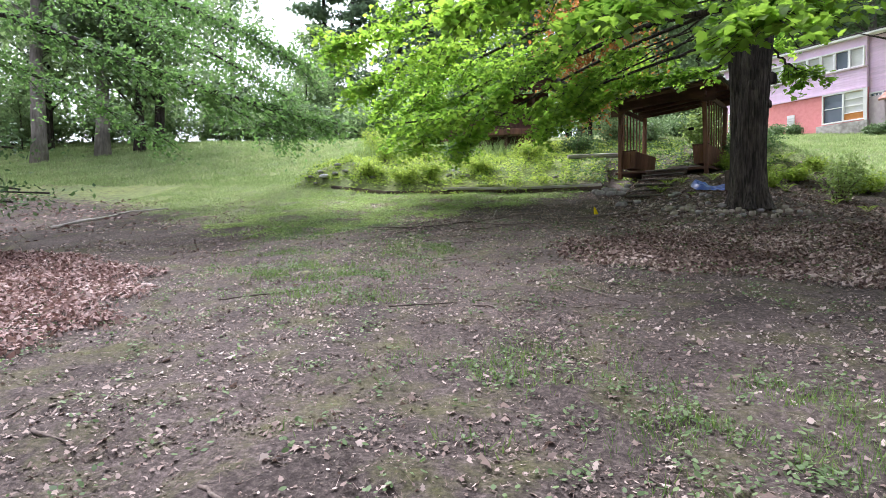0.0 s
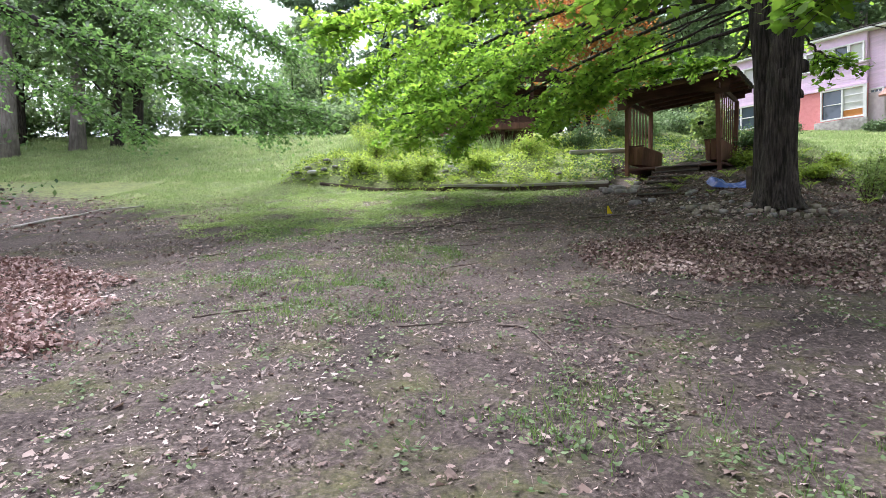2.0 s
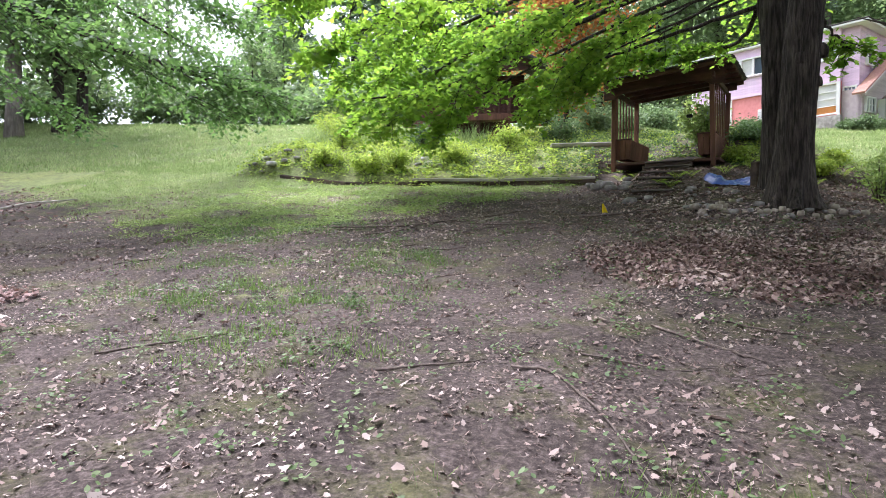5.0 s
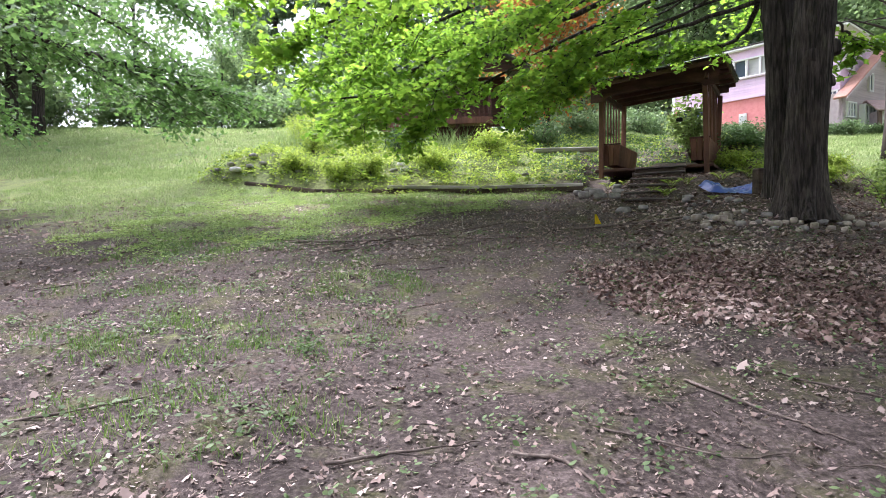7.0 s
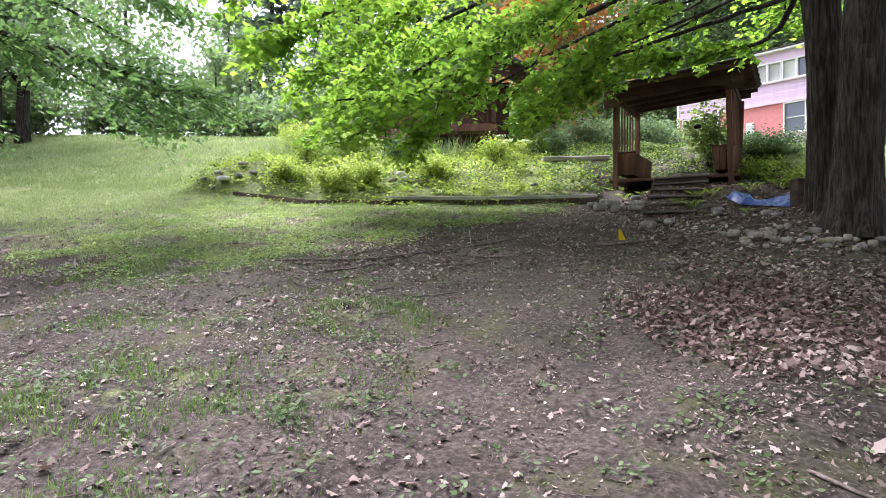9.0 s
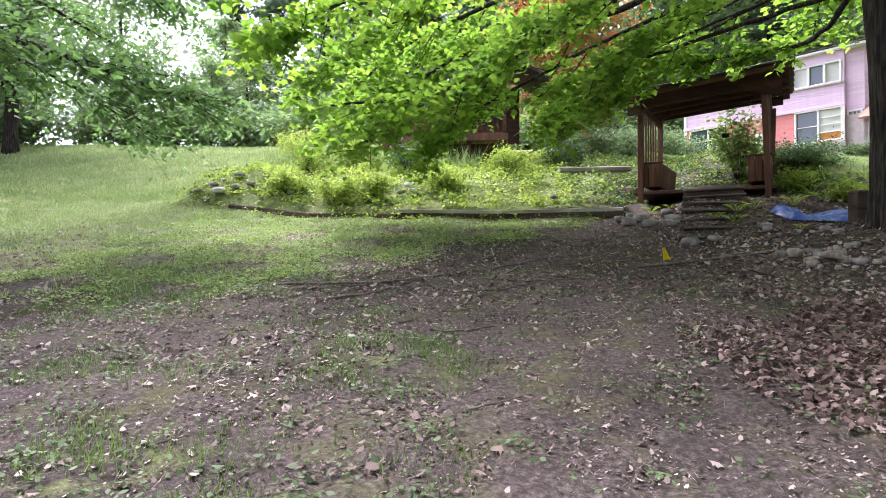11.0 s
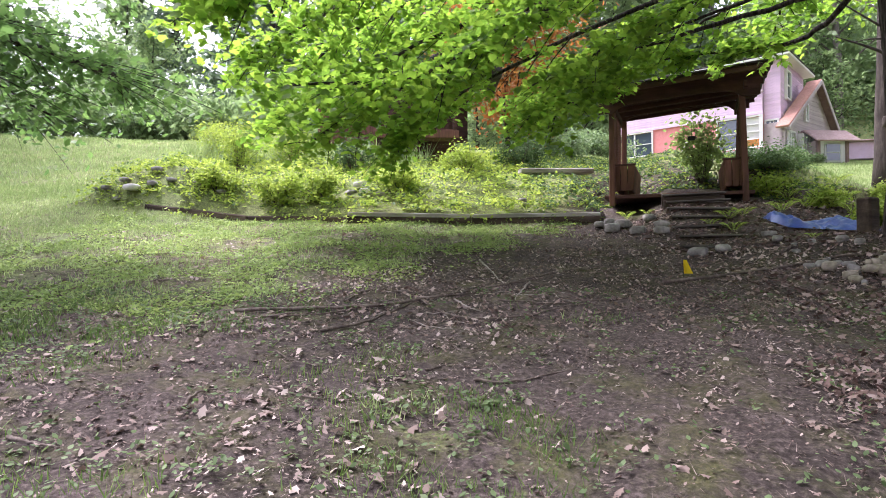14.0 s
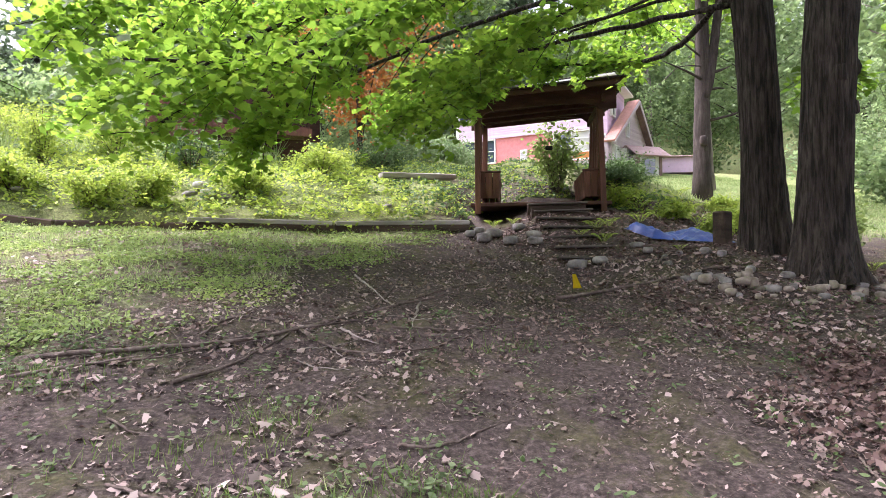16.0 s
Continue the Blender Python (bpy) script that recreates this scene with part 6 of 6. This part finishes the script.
# creeping plants on the lawn's lower edge and seedlings on the soil
x, y, q = scatter(170000, -8, 2, 10.5, 18, lambda x, y: ss(0.15, 0.55, grass_cover(x, y)) * ss(0.22, 0.75, wobble(x, y, 2.4)) * (0.45 + 0.55 * wobble(x, y, 6.0)) * (1 - in_bed(x, y)), 412)
c = len(x)
tagged(soup("clover", leaves(OVAL, np.stack([x, y, land(x, y) + 0.05 * q.random(c)], 1), q.uniform(0, 6.28, c), q.normal(0, 0.4, c), q.normal(0, 0.4, c), 0.042 * q.uniform(0.6, 1.4, c)), M_CLOVER), "low creeping green plants at the lawn's edge", "weeds", kind="stuff")
sx, sy, q = scatter(4200, -5.5, 5, 1.0, 13, lambda x, y: 0.26 * wobble(x, y, 1.7) + 0.1 + 0.7 * np.clip(grass_cover(x, y) * 3.6, 0, 1), 413)
k = 14
x, y = np.repeat(sx, k) + q.normal(0, 0.06, len(sx) * k), np.repeat(sy, k) + q.normal(0, 0.06, len(sx) * k)
c = len(x)
tagged(soup("seedlings", leaves(OVAL, np.stack([x, y, land(x, y) + 0.015 + 0.05 * q.random(c)], 1), q.uniform(0, 6.28, c), q.normal(0.1, 0.35, c), q.normal(0, 0.4, c), 0.032 * q.uniform(0.5, 1.5, c)), M_SPROUT), "small green seedlings sprouting from bare soil", "weeds", kind="stuff")


# ---------- fallen branches ----------
def branch(name, pts, r0, label, mat_=M_TWIG, fork=(), group="fallen branches"):
    bm = bmesh.new()
    q = np.random.default_rng(int(abs(pts[0][0]) * 100 + abs(pts[0][1]) * 10))
    line = bezier([(a, b, gz(a, b) + 0.03) for a, b in pts], 16)
    line[:, :2] += q.normal(0, 0.007, (16, 2))
    line[:, 2] = land(line[:, 0], line[:, 1]) + r0 + 0.008 * q.random(16)
    tube(bm, line, np.linspace(0.85 * r0, r0 * 0.3, 16), 7, 0.25, 3)
    ob = tagged(part(name, bm, mat_), label, "branch", group)
    for i, ang, ln in fork:
        fb = bmesh.new()
        p = line[i]
        d = line[min(i + 1, 15)] - line[i]
        d = d / np.linalg.norm(d)
        ca, sa = math.cos(radians(ang)), math.sin(radians(ang))
        e = np.array([d[0] * ca - d[1] * sa, d[0] * sa + d[1] * ca, 0])
        ps = [p + e * ln * t + (0, 0, 0.05 * t) for t in (0, 0.5, 1)]
        tube(fb, ps, [r0 * 0.5, r0 * 0.4, r0 * 0.2], 6, 0.2, i)
        part("side_shoot", fb, mat_, ob)
    return ob


B = "long bare fallen branch lying across the soil"
branch("fallen_branch", [(-3.92, 12.35), (-3.24, 12.42), (-2.76, 12.49), (-2.25, 12.66), (-1.75, 12.94), (-1.06, 13.41), (-0.09, 14.1)], 0.022, B, fork=((5, 25, 0.5), (8, -40, 0.5), (10, 35, 0.55), (12, -30, 0.4), (13, 30, 0.35)))
branch("fallen_branch", [(-3.89, 11.87), (-3.57, 12.1), (-3.2, 12.21), (-2.76, 12.46)], 0.016, B, fork=((6, -30, 0.3), (10, 40, 0.3)))
branch("fallen_branch", [(-2.99, 11.74), (-2.67, 12.06), (-2.18, 12.72)], 0.018, B)
branch("fallen_branch", [(-2.91, 12.66), (-2.64, 13.1), (-2.25, 12.91), (-1.59, 12.76)], 0.013, B, fork=((5, 45, 0.3), (10, -35, 0.35)))
branch("fallen_branch", [(-2.18, 12.72), (-1.95, 12.24), (-1.69, 12.03), (-1.29, 12.02), (-0.97, 12.22), (-0.6, 12.4)], 0.013, B)
branch("fallen_branch", [(-1.42, 14.64), (-1.36, 14.0), (-1.28, 13.3)], 0.015, "pale bare stick lying on the soil", M_TWIG_PALE)
branch("fallen_branch", [(-0.85, 14.73), (-1.25, 13.67), (-1.58, 13.13)], 0.012, B)
branch("fallen_branch", [(-1.02, 13.31), (-1.15, 12.9), (-1.3, 12.46)], 0.013, "pale bare stick lying on the soil", M_TWIG_PALE)
branch("fallen_branch", [(-1.45, 12.52), (-0.92, 12.37), (-0.3, 12.6)], 0.012, B)
branch("fallen_branch", [(-1.85, 12.64), (-1.75, 12.4), (-1.64, 12.21)], 0.013, "pale bare stick lying on the soil", M_TWIG_PALE)
branch("fallen_branch", [(-2.44, 14.0), (-2.05, 14.27), (-1.82, 13.8)], 0.012, B)
branch("fallen_branch", [(0.5, 13.4), (1.5, 13.6), (2.8, 13.8), (3.4, 13.4)], 0.026, B, fork=((4, 40, 0.6), (8, -30, 0.4)))
branch("fallen_branch", [(1.1, 13.6), (1.6, 14.1), (2.2, 14.9), (2.9, 15.2)], 0.014, B)
branch("fallen_branch", [(2.3, 14.2), (2.9, 14.6), (3.5, 14.5)], 0.018, B)
branch("fallen_branch", [(-12.3, 12.45), (-12.1, 13.6), (-11.9, 14.6), (-11.2, 15.4)], 0.05, "long bleached pale branch lying on leaf litter", M_TWIG_WHITE)
for pts, rr_ in (([(-1.84, 10.68), (-1.6, 10.66), (-1.15, 10.85)], 0.012), ([(-3.25, 11.31), (-3.05, 11.1), (-2.81, 11.04)], 0.009), ([(-1.95, 11.3), (-1.82, 11.13), (-1.46, 11.29)], 0.009), ([(-2.15, 10.84), (-1.97, 10.95)], 0.01), ([(-3.87, 11.51), (-3.91, 11.73), (-4.06, 11.74)], 0.014), ([(-3.48, 10.2), (-3.49, 10.43), (-3.38, 10.52)], 0.014), ([(-1.66, 10.51), (-1.53, 10.38)], 0.008),
                 ([(-4.3, 12.5), (-4.15, 12.7), (-4.1, 12.85)], 0.014), ([(-4.2, 9.9), (-3.9, 9.8)], 0.015), ([(-5.6, 9.4), (-5.2, 9.7)], 0.015), ([(-0.45, 6.4), (-0.15, 6.3), (0.1, 5.6), (0.2, 5.1)], 0.012),
                 ([(0.0, 6.7), (0.6, 6.5), (1.0, 6.6)], 0.008), ([(0.6, 7.4), (0.9, 7.0), (1.2, 6.6)], 0.012), ([(-1.3, 6.2), (-0.9, 6.4), (-0.6, 6.5)], 0.012), ([(1.2, 7.6), (1.6, 7.2), (2.0, 7.0)], 0.01), ([(-2.4, 3.0), (-2.0, 2.9)], 0.016),
                 ([(-3.4, 6.3), (-2.8, 6.7), (-2.5, 6.9)], 0.012), ([(-1.0, 2.6), (-0.6, 2.4), (-0.3, 2.5)], 0.014), ([(-3.1, 10.6), (-2.8, 10.35), (-2.5, 10.3)], 0.01), ([(0.2, 9.8), (0.5, 10.2)], 0.01), ([(-1.4, 9.0), (-1.0, 9.3)], 0.01), ([(1.4, 12.6), (1.9, 12.5)], 0.01)):
    branch("stick", pts, rr_, "short dry stick lying on the soil", group="sticks on the soil")
q = random.Random(9)
for i in range(60):
    x, y, a, l_ = q.uniform(-5, 5), q.uniform(2.5, 14), q.uniform(0, 6.28), q.uniform(0.12, 0.4)
    branch("twig", [(x, y), (x + l_ * 0.5 * math.cos(a), y + l_ * 0.5 * math.sin(a)), (x + l_ * math.cos(a + 0.3), y + l_ * math.sin(a + 0.3))], q.uniform(0.004, 0.008), "thin dry twig lying on the soil", group="twigs on the soil")

for i in range(55):
    x, y, a, l_ = q.gauss(-1.7, 0.9), q.gauss(12.7, 0.55), q.gauss(0.5, 0.9), q.uniform(0.2, 0.75)
    branch("twig", [(x, y), (x + l_ * 0.5 * math.cos(a), y + l_ * 0.5 * math.sin(a)), (x + l_ * math.cos(a + 0.25), y + l_ * math.sin(a + 0.25))], q.uniform(0.003, 0.007), "thin dry twig lying in the tangle of branches", M_TWIG_PALE if i % 4 == 0 else M_TWIG, group="twigs in the tangle")
for i in range(26):
    x, y, a, l_ = q.uniform(2.0, 4.6), q.uniform(11.8, 15.2), q.uniform(-0.4, 1.4), q.uniform(0.25, 0.8)
    branch("twig", [(x, y), (x + l_ * 0.5 * math.cos(a), y + l_ * 0.5 * math.sin(a)), (x + l_ * math.cos(a + 0.25), y + l_ * math.sin(a + 0.25))], q.uniform(0.005, 0.011), "dry twig lying among leaves under the maple", group="twigs under the maple")
